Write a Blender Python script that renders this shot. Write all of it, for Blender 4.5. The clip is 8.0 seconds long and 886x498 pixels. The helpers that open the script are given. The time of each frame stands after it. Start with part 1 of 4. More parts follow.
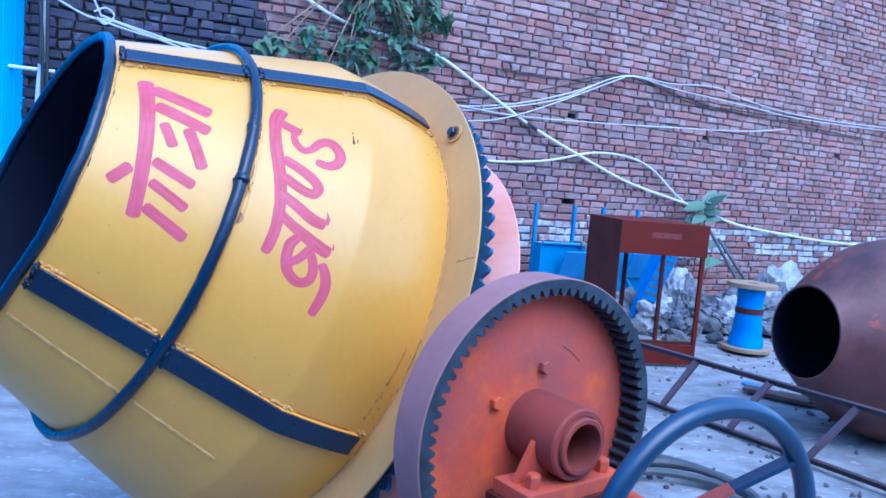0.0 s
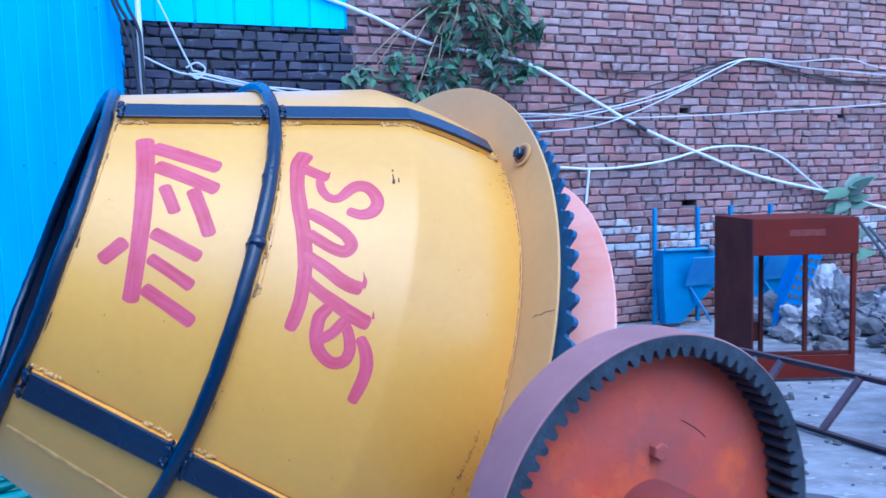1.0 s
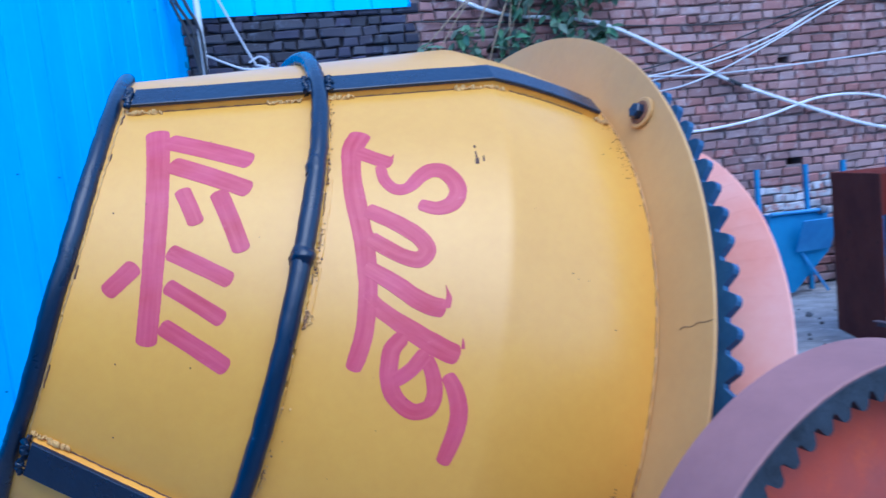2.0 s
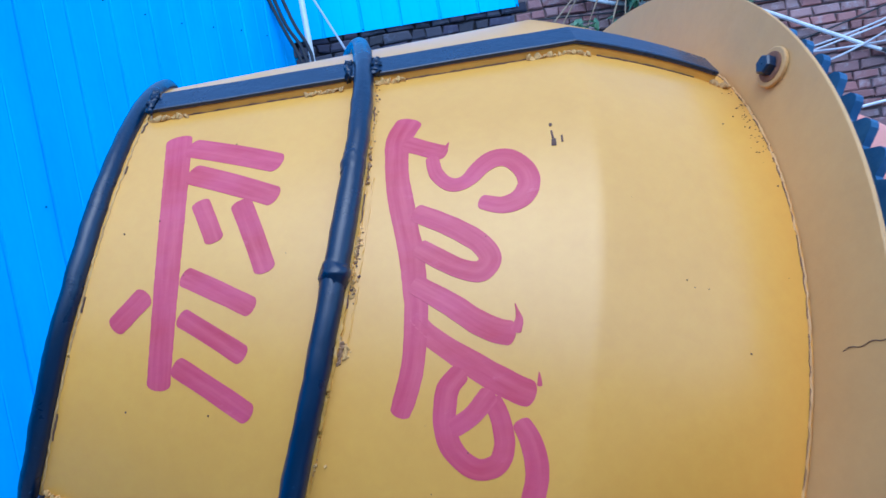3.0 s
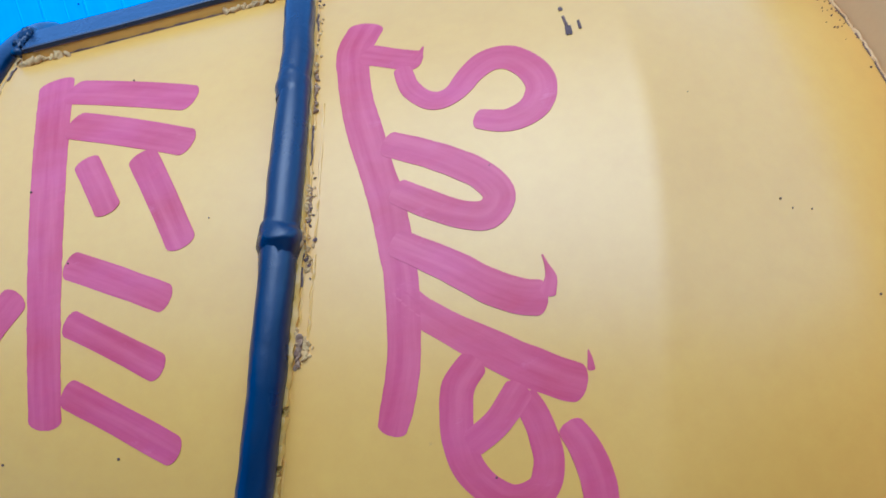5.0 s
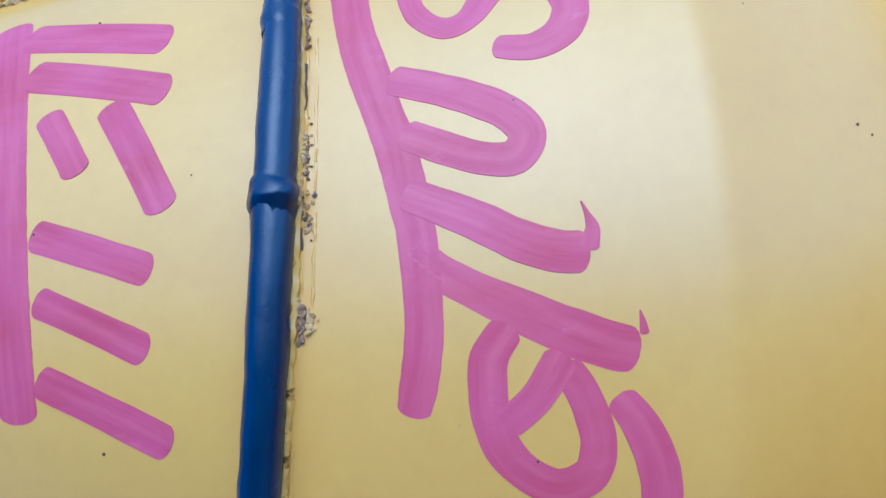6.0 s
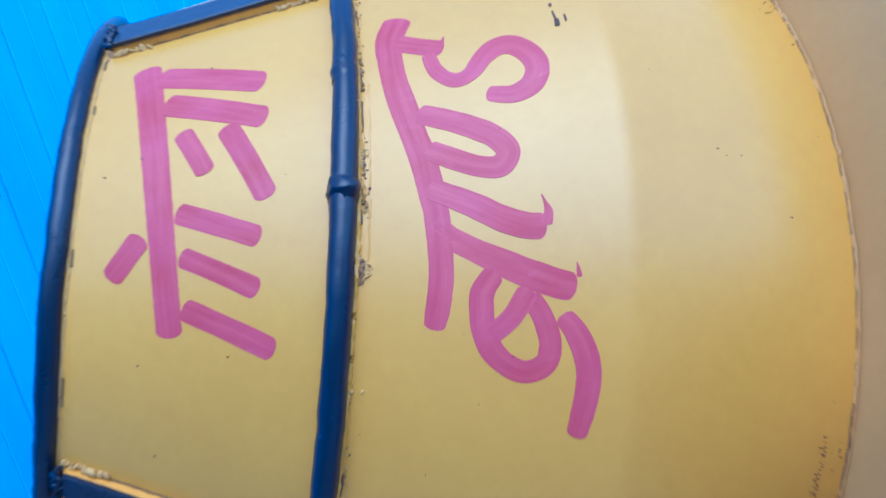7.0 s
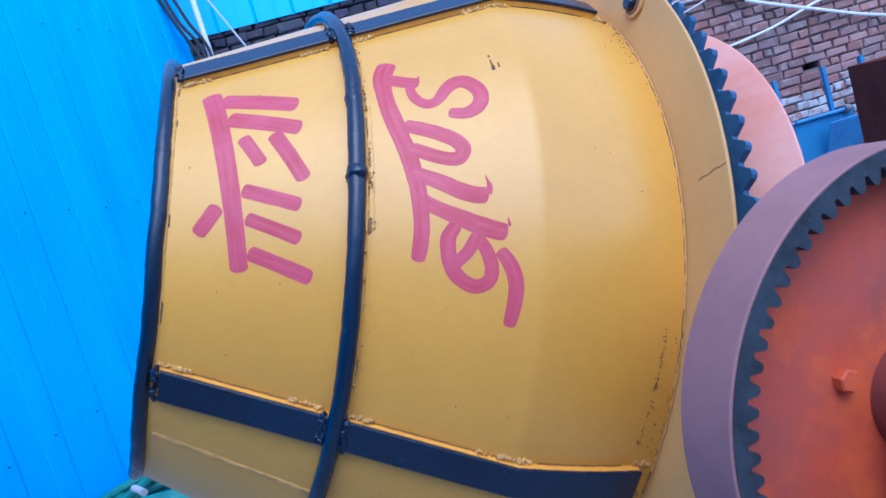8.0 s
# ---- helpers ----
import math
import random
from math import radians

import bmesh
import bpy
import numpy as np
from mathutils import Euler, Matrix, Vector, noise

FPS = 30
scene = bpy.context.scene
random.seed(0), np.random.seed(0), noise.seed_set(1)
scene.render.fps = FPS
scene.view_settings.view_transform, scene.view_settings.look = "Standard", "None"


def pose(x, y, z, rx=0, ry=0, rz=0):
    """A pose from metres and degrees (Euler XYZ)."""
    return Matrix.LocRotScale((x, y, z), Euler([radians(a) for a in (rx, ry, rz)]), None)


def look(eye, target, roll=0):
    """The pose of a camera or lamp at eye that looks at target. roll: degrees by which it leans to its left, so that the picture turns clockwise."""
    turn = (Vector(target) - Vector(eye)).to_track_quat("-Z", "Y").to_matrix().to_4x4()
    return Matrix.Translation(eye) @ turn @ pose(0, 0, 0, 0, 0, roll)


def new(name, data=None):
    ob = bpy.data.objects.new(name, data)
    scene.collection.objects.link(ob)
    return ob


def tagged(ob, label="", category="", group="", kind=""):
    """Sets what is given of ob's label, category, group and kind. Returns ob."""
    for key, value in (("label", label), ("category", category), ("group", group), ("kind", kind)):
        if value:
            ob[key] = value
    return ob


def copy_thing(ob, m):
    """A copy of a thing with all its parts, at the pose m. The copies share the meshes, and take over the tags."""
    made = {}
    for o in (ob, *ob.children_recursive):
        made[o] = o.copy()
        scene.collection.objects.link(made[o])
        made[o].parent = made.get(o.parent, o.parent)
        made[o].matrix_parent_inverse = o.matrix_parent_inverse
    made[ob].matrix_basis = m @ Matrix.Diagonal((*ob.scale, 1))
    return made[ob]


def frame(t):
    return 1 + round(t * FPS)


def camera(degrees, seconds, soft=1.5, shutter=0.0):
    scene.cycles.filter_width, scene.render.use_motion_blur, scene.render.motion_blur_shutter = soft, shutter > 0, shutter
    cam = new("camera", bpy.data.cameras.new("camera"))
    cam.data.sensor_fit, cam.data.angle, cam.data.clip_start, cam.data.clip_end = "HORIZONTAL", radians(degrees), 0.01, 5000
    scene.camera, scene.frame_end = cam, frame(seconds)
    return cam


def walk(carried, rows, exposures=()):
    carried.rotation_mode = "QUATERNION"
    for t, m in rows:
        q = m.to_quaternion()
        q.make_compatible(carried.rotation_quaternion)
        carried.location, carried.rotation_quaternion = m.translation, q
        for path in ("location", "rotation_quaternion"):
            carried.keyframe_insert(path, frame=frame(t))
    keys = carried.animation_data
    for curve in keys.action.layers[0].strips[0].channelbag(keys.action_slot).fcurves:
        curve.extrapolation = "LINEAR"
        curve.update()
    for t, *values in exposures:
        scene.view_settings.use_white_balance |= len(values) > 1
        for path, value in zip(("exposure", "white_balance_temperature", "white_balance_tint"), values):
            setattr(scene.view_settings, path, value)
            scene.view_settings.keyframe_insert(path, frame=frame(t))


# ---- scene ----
cam = camera(62.0, 8.0, shutter=0.4)
ROWS = [
    (0, -0.0043, 0.0227, 1.3204, 84.33, -4.58, 0.43),
    (0.5, -0.0039, 0.1246, 1.3536, 84.29, 0.17, 1.93),
    (1, 0.0876, 0.3533, 1.3629, 85.31, 1.54, 9.37),
    (1.5, 0.0792, 0.5323, 1.3625, 84.81, 4.45, 9.19),
    (2, 0.0018, 0.6691, 1.3637, 84.26, 6.03, 15.25),
    (2.2, 0.0133, 0.7293, 1.3581, 84.30, 6.96, 18.07),
    (3.3, -0.0070, 0.9288, 1.3322, 86.55, 10.04, 26.12),
    (3.5, -0.0216, 0.9602, 1.3356, 85.76, 10.20, 26.28),
    (4, -0.0442, 0.9995, 1.3319, 86.10, 12.98, 27.10),
    (4.5, -0.0631, 1.0394, 1.3180, 86.36, 14.32, 24.19),
    (4.7, -0.0810, 1.0570, 1.3068, 85.34, 14.71, 23.35),
    (5.8, -0.1348, 1.1181, 1.2853, 82.93, 16.69, 23.52),
    (6, -0.1417, 1.1336, 1.2856, 81.28, 17.51, 23.14),
    (6.5, -0.1299, 1.0924, 1.2823, 80.67, 16.69, 21.89),
    (7, -0.0675, 0.9012, 1.2986, 81.60, 16.58, 21.79),
    (7.5, -0.0129, 0.6864, 1.2883, 83.23, 16.83, 18.67),
    (8, 0.0079, 0.5266, 1.2611, 83.32, 16.46, 16.95),
]
walk(cam, [(t, pose(x, y, z, rx, ry, rz)) for t, x, y, z, rx, ry, rz in ROWS],
     exposures=[(0.0, 0.48, 4520, 8), (0.5, 0.43, 4460, 7), (1.0, 0.35, 4530, 9), (1.5, 0.20, 4640, 9), (2.2, 0.03, 4800, 8), (3.5, -0.07, 4660, 4), (4.5, -0.06, 4630, 3), (5.8, 0.15, 4130, 1), (6.6, 0.14, 4070, 1), (7.0, 0.12, 4220, 2), (7.3, 0.05, 4560, 6), (7.6, 0.01, 4750, 10), (8.0, 0.12, 5010, 12)])

# ---- world and light ----
world = bpy.data.worlds.new("sky")
scene.world = world
world.use_nodes = True
wn, wl = world.node_tree.nodes, world.node_tree.links
sky = wn.new("ShaderNodeTexSky")
sky.sky_type, sky.sun_disc = "NISHITA", False
SUN_EL, SUN_AZ = radians(58), radians(148)
sky.sun_elevation, sky.sun_rotation = SUN_EL, SUN_AZ
wl.new(sky.outputs[0], wn["Background"].inputs[0])
wn["Background"].inputs[1].default_value = 0.40
sun = new("sun", bpy.data.lights.new("sun", "SUN"))
sun.data.energy, sun.data.angle, sun.data.color = 1.35, radians(52), (1.0, 0.94, 0.86)
SUN_DIR = Vector((math.sin(SUN_AZ) * math.cos(SUN_EL), math.cos(SUN_AZ) * math.cos(SUN_EL), math.sin(SUN_EL)))
sun.matrix_world = look(SUN_DIR * 20, (0, 0, 0))


# ---- materials ----
def mat(name, base, base2=None, rough=0.5, metal=0.0, scale=6.0, bump=0.1, bump_scale=60.0, rand=0.0, island=False,
        spots=None, spot_scale=9.0, spot_at=0.66, spot_soft=0.06, coat=0.0, rough2=None, stretch=(1, 1, 1), spec=0.5):
    """Painted, stained or raw surface: two colours in large patches, grain, spots of wear, fine relief."""
    m = bpy.data.materials.new(name)
    m.use_nodes = True
    n, l = m.node_tree.nodes, m.node_tree.links
    bsdf = n["Principled BSDF"]
    geo = n.new("ShaderNodeNewGeometry")
    mp = n.new("ShaderNodeMapping")
    mp.inputs["Scale"].default_value = stretch
    l.new(geo.outputs["Position"], mp.inputs[0])

    def noise_tex(sc, detail=6, roughness=0.6):
        t = n.new("ShaderNodeTexNoise")
        t.inputs["Scale"].default_value, t.inputs["Detail"].default_value, t.inputs["Roughness"].default_value = sc, detail, roughness
        l.new(mp.outputs[0], t.inputs["Vector"])
        return t.outputs["Fac"]

    def ramp(src, a, b):
        r = n.new("ShaderNodeMapRange")
        r.inputs[1].default_value, r.inputs[2].default_value = a, b
        l.new(src, r.inputs[0])
        return r.outputs[0]

    def mix(fac, a, b, mode="MIX"):
        x = n.new("ShaderNodeMix")
        x.data_type, x.blend_type = "RGBA", mode
        for sock, v in ((x.inputs[0], fac), (x.inputs[6], a), (x.inputs[7], b)):
            if isinstance(v, bpy.types.NodeSocket):
                l.new(v, sock)
            elif isinstance(v, (tuple, list)):
                sock.default_value = (*v[:3], 1)
            else:
                sock.default_value = v
        return x.outputs[2]

    base2 = base2 or tuple(c * 0.8 for c in base)
    col = mix(ramp(noise_tex(scale), 0.35, 0.65), base, base2)
    grain = noise_tex(bump_scale, 8, 0.7)
    col = mix(0.25, col, mix(grain, (0.35, 0.35, 0.35), (0.75, 0.75, 0.75)), "OVERLAY")
    if rand:
        if island:
            rnd = geo.outputs["Random Per Island"]
        else:
            rnd = n.new("ShaderNodeObjectInfo").outputs["Random"]
        hs = n.new("ShaderNodeHueSaturation")
        l.new(ramp(rnd, -0.0, 1.0), hs.inputs["Value"])
        vr = n.new("ShaderNodeMapRange")
        vr.inputs[3].default_value, vr.inputs[4].default_value = 1 - rand, 1 + rand
        l.new(rnd, vr.inputs[0])
        l.new(vr.outputs[0], hs.inputs["Value"])
        mul = n.new("ShaderNodeMath")
        mul.operation = "MULTIPLY"
        mul.inputs[1].default_value = 7.31
        l.new(rnd, mul.inputs[0])
        fr = n.new("ShaderNodeMath")
        fr.operation = "FRACT"
        l.new(mul.outputs[0], fr.inputs[0])
        sr = n.new("ShaderNodeMapRange")
        sr.inputs[3].default_value, sr.inputs[4].default_value = 1 - rand * 1.3, 1 + rand * 0.6
        l.new(fr.outputs[0], sr.inputs[0])
        l.new(sr.outputs[0], hs.inputs["Saturation"])
        l.new(col, hs.inputs["Color"])
        col = hs.outputs[0]
    if spots:
        col = mix(ramp(noise_tex(spot_scale, 9, 0.72), spot_at, spot_at + spot_soft), col, spots)
    l.new(col, bsdf.inputs["Base Color"])
    rr = n.new("ShaderNodeMapRange")
    rr.inputs[3].default_value, rr.inputs[4].default_value = rough, rough2 if rough2 is not None else min(1, rough + 0.2)
    l.new(noise_tex(scale * 3), rr.inputs[0])
    l.new(rr.outputs[0], bsdf.inputs["Roughness"])
    bsdf.inputs["Metallic"].default_value = metal
    bsdf.inputs["Coat Weight"].default_value = coat
    bsdf.inputs["Specular IOR Level"].default_value = spec
    bsdf.inputs["Coat Roughness"].default_value = 0.25
    if bump:
        b = n.new("ShaderNodeBump")
        b.inputs["Strength"].default_value, b.inputs["Distance"].default_value = bump, 0.01
        l.new(grain, b.inputs["Height"])
        l.new(b.outputs[0], bsdf.inputs["Normal"])
    return m


YELLOW = mat("yellow_paint", (0.725, 0.362, 0.046), (0.64, 0.310, 0.038), 0.36, rough2=0.48, scale=2.2, bump=0.035, bump_scale=60, spots=(0.46, 0.22, 0.06), spot_scale=55, spot_at=0.70, coat=0.36)
# Drum yellow deepened for strap edges: light bounced off the drum, painted in.
EDGE_BOUNCE = mat("bounce_lit_yellow", (0.78, 0.35, 0.030), (0.66, 0.28, 0.025), 0.4, scale=14, bump=0.08)
TAN = mat("ochre_paint", (0.60, 0.33, 0.10), (0.53, 0.285, 0.085), 0.45, scale=3, bump=0.04, spots=(0.22, 0.12, 0.06), spot_scale=30, spot_at=0.72)
BLUE = mat("blue_paint", (0.0008, 0.017, 0.046), (0.0008, 0.010, 0.030), 0.2, rough2=0.38, spec=0.4, scale=8, bump=0.16, bump_scale=38, spots=(0.10, 0.18, 0.30), spot_scale=42, spot_at=0.66, spot_soft=0.10, coat=0.25)
# Near-black lining colour: the shade of the hollow drums is put into it.
INSIDE_SHADE = mat("shaded_inside", (0.005, 0.010, 0.034), rough=0.6)
PINK = mat("pink_paint", (0.50, 0.056, 0.100), (0.44, 0.030, 0.048), 0.42, scale=9, bump=0.08, bump_scale=70, stretch=(1, 1, 2.2), spots=(0.60, 0.13, 0.16), spot_scale=16, spot_at=0.60, spot_soft=0.18)


def bristle_streaks(m):
    """Streaks that the bristles leave along each brush stroke."""
    n, l = m.node_tree.nodes, m.node_tree.links
    bsdf = n["Principled BSDF"]
    uv = n.new("ShaderNodeUVMap")
    uv.uv_map = "brush"
    mp = n.new("ShaderNodeMapping")
    mp.inputs["Scale"].default_value = (150, 11, 1)
    tex = n.new("ShaderNodeTexNoise")
    tex.inputs["Scale"].default_value, tex.inputs["Detail"].default_value = 1.0, 5
    l.new(uv.outputs[0], mp.inputs[0])
    l.new(mp.outputs[0], tex.inputs["Vector"])
    fac = n.new("ShaderNodeMapRange")
    fac.inputs[1].default_value, fac.inputs[2].default_value = 0.36, 0.68
    fac.inputs[3].default_value, fac.inputs[4].default_value = 0.0, 0.30
    l.new(tex.outputs["Fac"], fac.inputs[0])
    x = n.new("ShaderNodeMix")
    x.data_type = "RGBA"
    x.inputs[7].default_value = (0.72, 0.165, 0.165, 1)
    l.new(fac.outputs[0], x.inputs[0])
    l.new(bsdf.inputs["Base Color"].links[0].from_socket, x.inputs[6])
    l.new(x.outputs[2], bsdf.inputs["Base Color"])
    b = n.new("ShaderNodeBump")
    b.inputs["Strength"].default_value, b.inputs["Distance"].default_value = 0.15, 0.002
    l.new(tex.outputs["Fac"], b.inputs["Height"])
    l.new(b.outputs[0], bsdf.inputs["Normal"])


bristle_streaks(PINK)
RED = mat("red_oxide", (0.53, 0.080, 0.036), (0.33, 0.082, 0.066), 0.5, scale=5.5, bump=0.14, bump_scale=45, spots=(0.68, 0.125, 0.030), spot_scale=6, spot_at=0.48, spot_soft=0.2, spec=0.3)
MAUVE = mat("dusty_primer", (0.33, 0.158, 0.146), (0.25, 0.120, 0.115), 0.6, scale=6, bump=0.06, spots=(0.2, 0.1, 0.1), spot_scale=40, spot_at=0.72)
SALMON = mat("salmon_primer", (0.80, 0.41, 0.33), (0.76, 0.27, 0.18), 0.5, scale=3.4, bump=0.05)
TOOTH = mat("greasy_cast_iron", (0.02, 0.027, 0.036), (0.048, 0.066, 0.088), 0.5, metal=0.3, scale=26, bump=0.4, bump_scale=110)
GEARBLUE = mat("blue_gear_paint", (0.018, 0.075, 0.18), (0.04, 0.12, 0.23), 0.5, scale=20, bump=0.2, bump_scale=90)
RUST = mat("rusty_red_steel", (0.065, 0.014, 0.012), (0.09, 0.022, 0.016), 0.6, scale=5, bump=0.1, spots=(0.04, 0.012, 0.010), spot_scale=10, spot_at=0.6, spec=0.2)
BRICK = mat("brick", (0.335, 0.176, 0.156), (0.235, 0.118, 0.110), 0.9, scale=1.1, bump=0.8, bump_scale=42, rand=0.24, island=True, spots=(0.40, 0.32, 0.315), spot_scale=8, spot_at=0.53, spot_soft=0.18)
SOOT_MORTAR = mat("sooty_mortar", (0.018, 0.016, 0.02), (0.03, 0.025, 0.03), 0.95, scale=4, bump=0.6, bump_scale=40)
BRICK_DARK = mat("sooty_brick", (0.030, 0.032, 0.050), (0.048, 0.042, 0.062), 0.9, scale=2, bump=0.5, bump_scale=50, rand=0.35, island=True, spots=(0.13, 0.145, 0.19), spot_scale=7, spot_at=0.56, spot_soft=0.14)
MORTAR = mat("mortar", (0.26, 0.195, 0.185), (0.14, 0.102, 0.100), 0.95, scale=5, bump=0.8, bump_scale=34)
WASH = mat("whitewash", (0.50, 0.50, 0.52), (0.36, 0.34, 0.35), 0.9, scale=5, bump=0.4, bump_scale=40, spots=(0.36, 0.17, 0.14), spot_scale=6, spot_at=0.52, spot_soft=0.08, rand=0.2, island=True)
SHEET = mat("blue_sheet", (0.010, 0.44, 0.92), (0.006, 0.36, 0.83), 0.42, scale=2.2, stretch=(1, 1, 0.25), bump=0.03, spots=(0.01, 0.06, 0.2), spot_scale=30, spot_at=0.78)
# Upper sheets: a paler blue than SHEET.
SHEET_PALE = mat("pale_blue_sheet", (0.06, 0.47, 0.90), (0.04, 0.40, 0.84), 0.45, scale=2.2, stretch=(1, 1, 0.25), bump=0.03)
SHEET_SCREW = mat("screw_head", (0.02, 0.08, 0.22), rough=0.5, bump=0.0)
GROUND = mat("yard_ground", (0.31, 0.315, 0.325), (0.16, 0.16, 0.17), 0.95, scale=4.5, bump=0.8, bump_scale=22, spots=(0.43, 0.43, 0.44), spot_scale=9, spot_at=0.56, spot_soft=0.1, stretch=(1, 1.8, 1))
PLASTIC_WHITE = mat("white_pipe", (0.72, 0.73, 0.74), rough=0.4, bump=0.0)
BLUE_STEEL = mat("bright_blue_paint", (0.025, 0.15, 0.33), (0.035, 0.19, 0.38), 0.5, scale=5, bump=0.08)
CREAM = mat("chipped_cream", (0.68, 0.39, 0.11), (0.46, 0.25, 0.075), 0.7, scale=40, bump=0.3, bump_scale=90)
# Rust and dirt marks; also the shade lines drawn along the straps.
CRUST_AND_SHADE = mat("dark_rust_and_shade", (0.09, 0.05, 0.035), (0.16, 0.08, 0.05), 0.9, scale=30, bump=0.4, bump_scale=120)
ORANGE_RUST = mat("orange_rust", (0.26, 0.11, 0.05), (0.14, 0.06, 0.035), 0.85, scale=60, bump=0.3, bump_scale=120)
RESIDUE = mat("rusty_residue", (0.44, 0.25, 0.10), (0.22, 0.11, 0.055), 0.85, scale=70, bump=0.3, bump_scale=120)
# Dusty hub paint, also darkened to put in the shade beside the drum.
HUB_RED = mat("dusty_shaded_red_oxide", (0.27, 0.050, 0.036), (0.17, 0.042, 0.038), 0.55, scale=7, bump=0.14, bump_scale=50, spots=(0.44, 0.085, 0.045), spot_scale=8, spot_at=0.60, spot_soft=0.12, spec=0.3)
DARK_WOOD = mat("dark_wood", (0.14, 0.09, 0.07), (0.08, 0.055, 0.045), 0.85, scale=6, bump=0.3, bump_scale=40)
LEAF = mat("leaf", (0.045, 0.11, 0.065), (0.08, 0.15, 0.07), 0.5, scale=4, bump=0.1, rand=0.35, island=True)
BRICK_ONE = mat("single_brick", (0.335, 0.176, 0.156), (0.235, 0.118, 0.110), 0.9, scale=1.1, bump=0.8, bump_scale=42, rand=0.24, spots=(0.40, 0.32, 0.315), spot_scale=8, spot_at=0.53, spot_soft=0.18)
BLUE_WHEEL = mat("worn_blue_paint", (0.004, 0.024, 0.062), (0.012, 0.045, 0.10), 0.28, scale=7, bump=0.06, coat=0.3, spots=(0.05, 0.09, 0.14), spot_scale=30, spot_at=0.66, spot_soft=0.12)
SACK = mat("grey_sacking", (0.21, 0.215, 0.235), (0.085, 0.088, 0.10), 0.85, scale=5, bump=0.4, bump_scale=60)
STONE = mat("rubble_stone", (0.16, 0.16, 0.17), (0.08, 0.08, 0.088), 0.95, scale=8, bump=0.6, bump_scale=40, rand=0.3)
WOOD = mat("raw_wood", (0.36, 0.26, 0.16), (0.26, 0.18, 0.11), 0.8, scale=5, bump=0.3, bump_scale=40, stretch=(1, 1, 0.2))
SPOOL_BLUE = mat("spool_wrap", (0.02, 0.20, 0.62), (0.03, 0.27, 0.72), 0.4, scale=8, bump=0.2, bump_scale=30)
HOSE_GREEN = mat("teal_hose", (0.02, 0.16, 0.15), (0.03, 0.22, 0.19), 0.45, scale=9, bump=0.05)
HOSE_GREY = mat("grey_hose", (0.10, 0.11, 0.12), (0.06, 0.065, 0.07), 0.6, scale=6, bump=0.1)
WHITE_CABLE = mat("white_cable", (0.55, 0.55, 0.58), (0.42, 0.42, 0.45), 0.5, scale=3, bump=0.0)
CABLE = mat("black_cable", (0.02, 0.02, 0.024), rough=0.5, bump=0.0)


# ---- helpers for things ----
def thing(name, at, label, category, group="", kind=""):
    ob = new(name)
    ob.location = at
    return tagged(ob, label, category, group, kind)


def part(name, bm, material, parent, label="", smooth=False, sharp=32):
    """Links a bmesh, in world places, as one mesh under its parent."""
    me = bpy.data.meshes.new(name)
    if smooth:
        for f in bm.faces:
            f.smooth = True
        for e in bm.edges:
            if len(e.link_faces) == 2 and e.calc_face_angle() > radians(sharp):
                e.smooth = False
    bm.to_mesh(me)
    bm.free()
    me.materials.append(material)
    ob = new(name, me)
    if parent is not None:
        ob.parent = parent
        ob.matrix_parent_inverse = Matrix.Translation(-parent.location)
    if label:
        ob["label"] = label
    return ob


def box(bm, m, size, bevel=0.0):
    """A box of that size about the pose m, with edges cut by bevel."""
    r = bmesh.ops.create_cube(bm, size=1.0, matrix=m @ Matrix.Diagonal((*size, 1)))
    if bevel:
        es = list({e for v in r["verts"] for e in v.link_edges})
        bmesh.ops.bevel(bm, geom=es, offset=bevel, segments=2, affect="EDGES", profile=0.7)
    return bm


def boxbm(m, size, bevel=0.0):
    return box(bmesh.new(), m, size, bevel)


def lathe(bm, m, profile, seg=96, a0=0.0, a1=360.0, close=False):
    """Turns a profile of (along, radius) about the X axis of m."""
    full = abs(a1 - a0) > 359.9
    n = seg if full else seg + 1
    rings = []
    for x, r in profile:
        ring = []
        for i in range(n):
            a = radians(a0 + (a1 - a0) * i / seg)
            ring.append(bm.verts.new(m @ Vector((x, r * math.sin(a), r * math.cos(a)))))
        rings.append(ring)
    pairs = list(zip(rings, rings[1:])) + ([(rings[-1], rings[0])] if close else [])
    for p, q in pairs:
        for i in range(seg):
            j = (i + 1) % n
            bm.faces.new((p[i], p[j], q[j], q[i]))
    bmesh.ops.recalc_face_normals(bm, faces=bm.faces)
    return bm


def tube(bm, pts, r, seg=8, closed=False, r1=None):
    """A round bar along points."""
    pts = [Vector(p) for p in pts]
    n = len(pts)
    rings = []
    up = Vector((0.13, 0.21, 0.97)).normalized()
    for i, p in enumerate(pts):
        a = pts[(i - 1) % n] if closed or i else pts[0]
        b = pts[(i + 1) % n] if closed or i < n - 1 else pts[-1]
        d = (b - a).normalized()
        x = d.cross(up)
        if x.length < 0.1:
            x = d.cross(Vector((1, 0, 0)))
        x.normalize()
        y = d.cross(x)
        rr = r if r1 is None else r + (r1 - r) * i / max(1, n - 1)
        rings.append([bm.verts.new(p + (x * math.cos(2 * math.pi * k / seg) + y * math.sin(2 * math.pi * k / seg)) * rr) for k in range(seg)])
    for i in range(n if closed else n - 1):
        p, q = rings[i], rings[(i + 1) % n]
        for k in range(seg):
            bm.faces.new((p[k], p[(k + 1) % seg], q[(k + 1) % seg], q[k]))
    if not closed:
        bm.faces.new(rings[0])
        bm.faces.new(rings[-1])
    bmesh.ops.recalc_face_normals(bm, faces=bm.faces)
    return bm


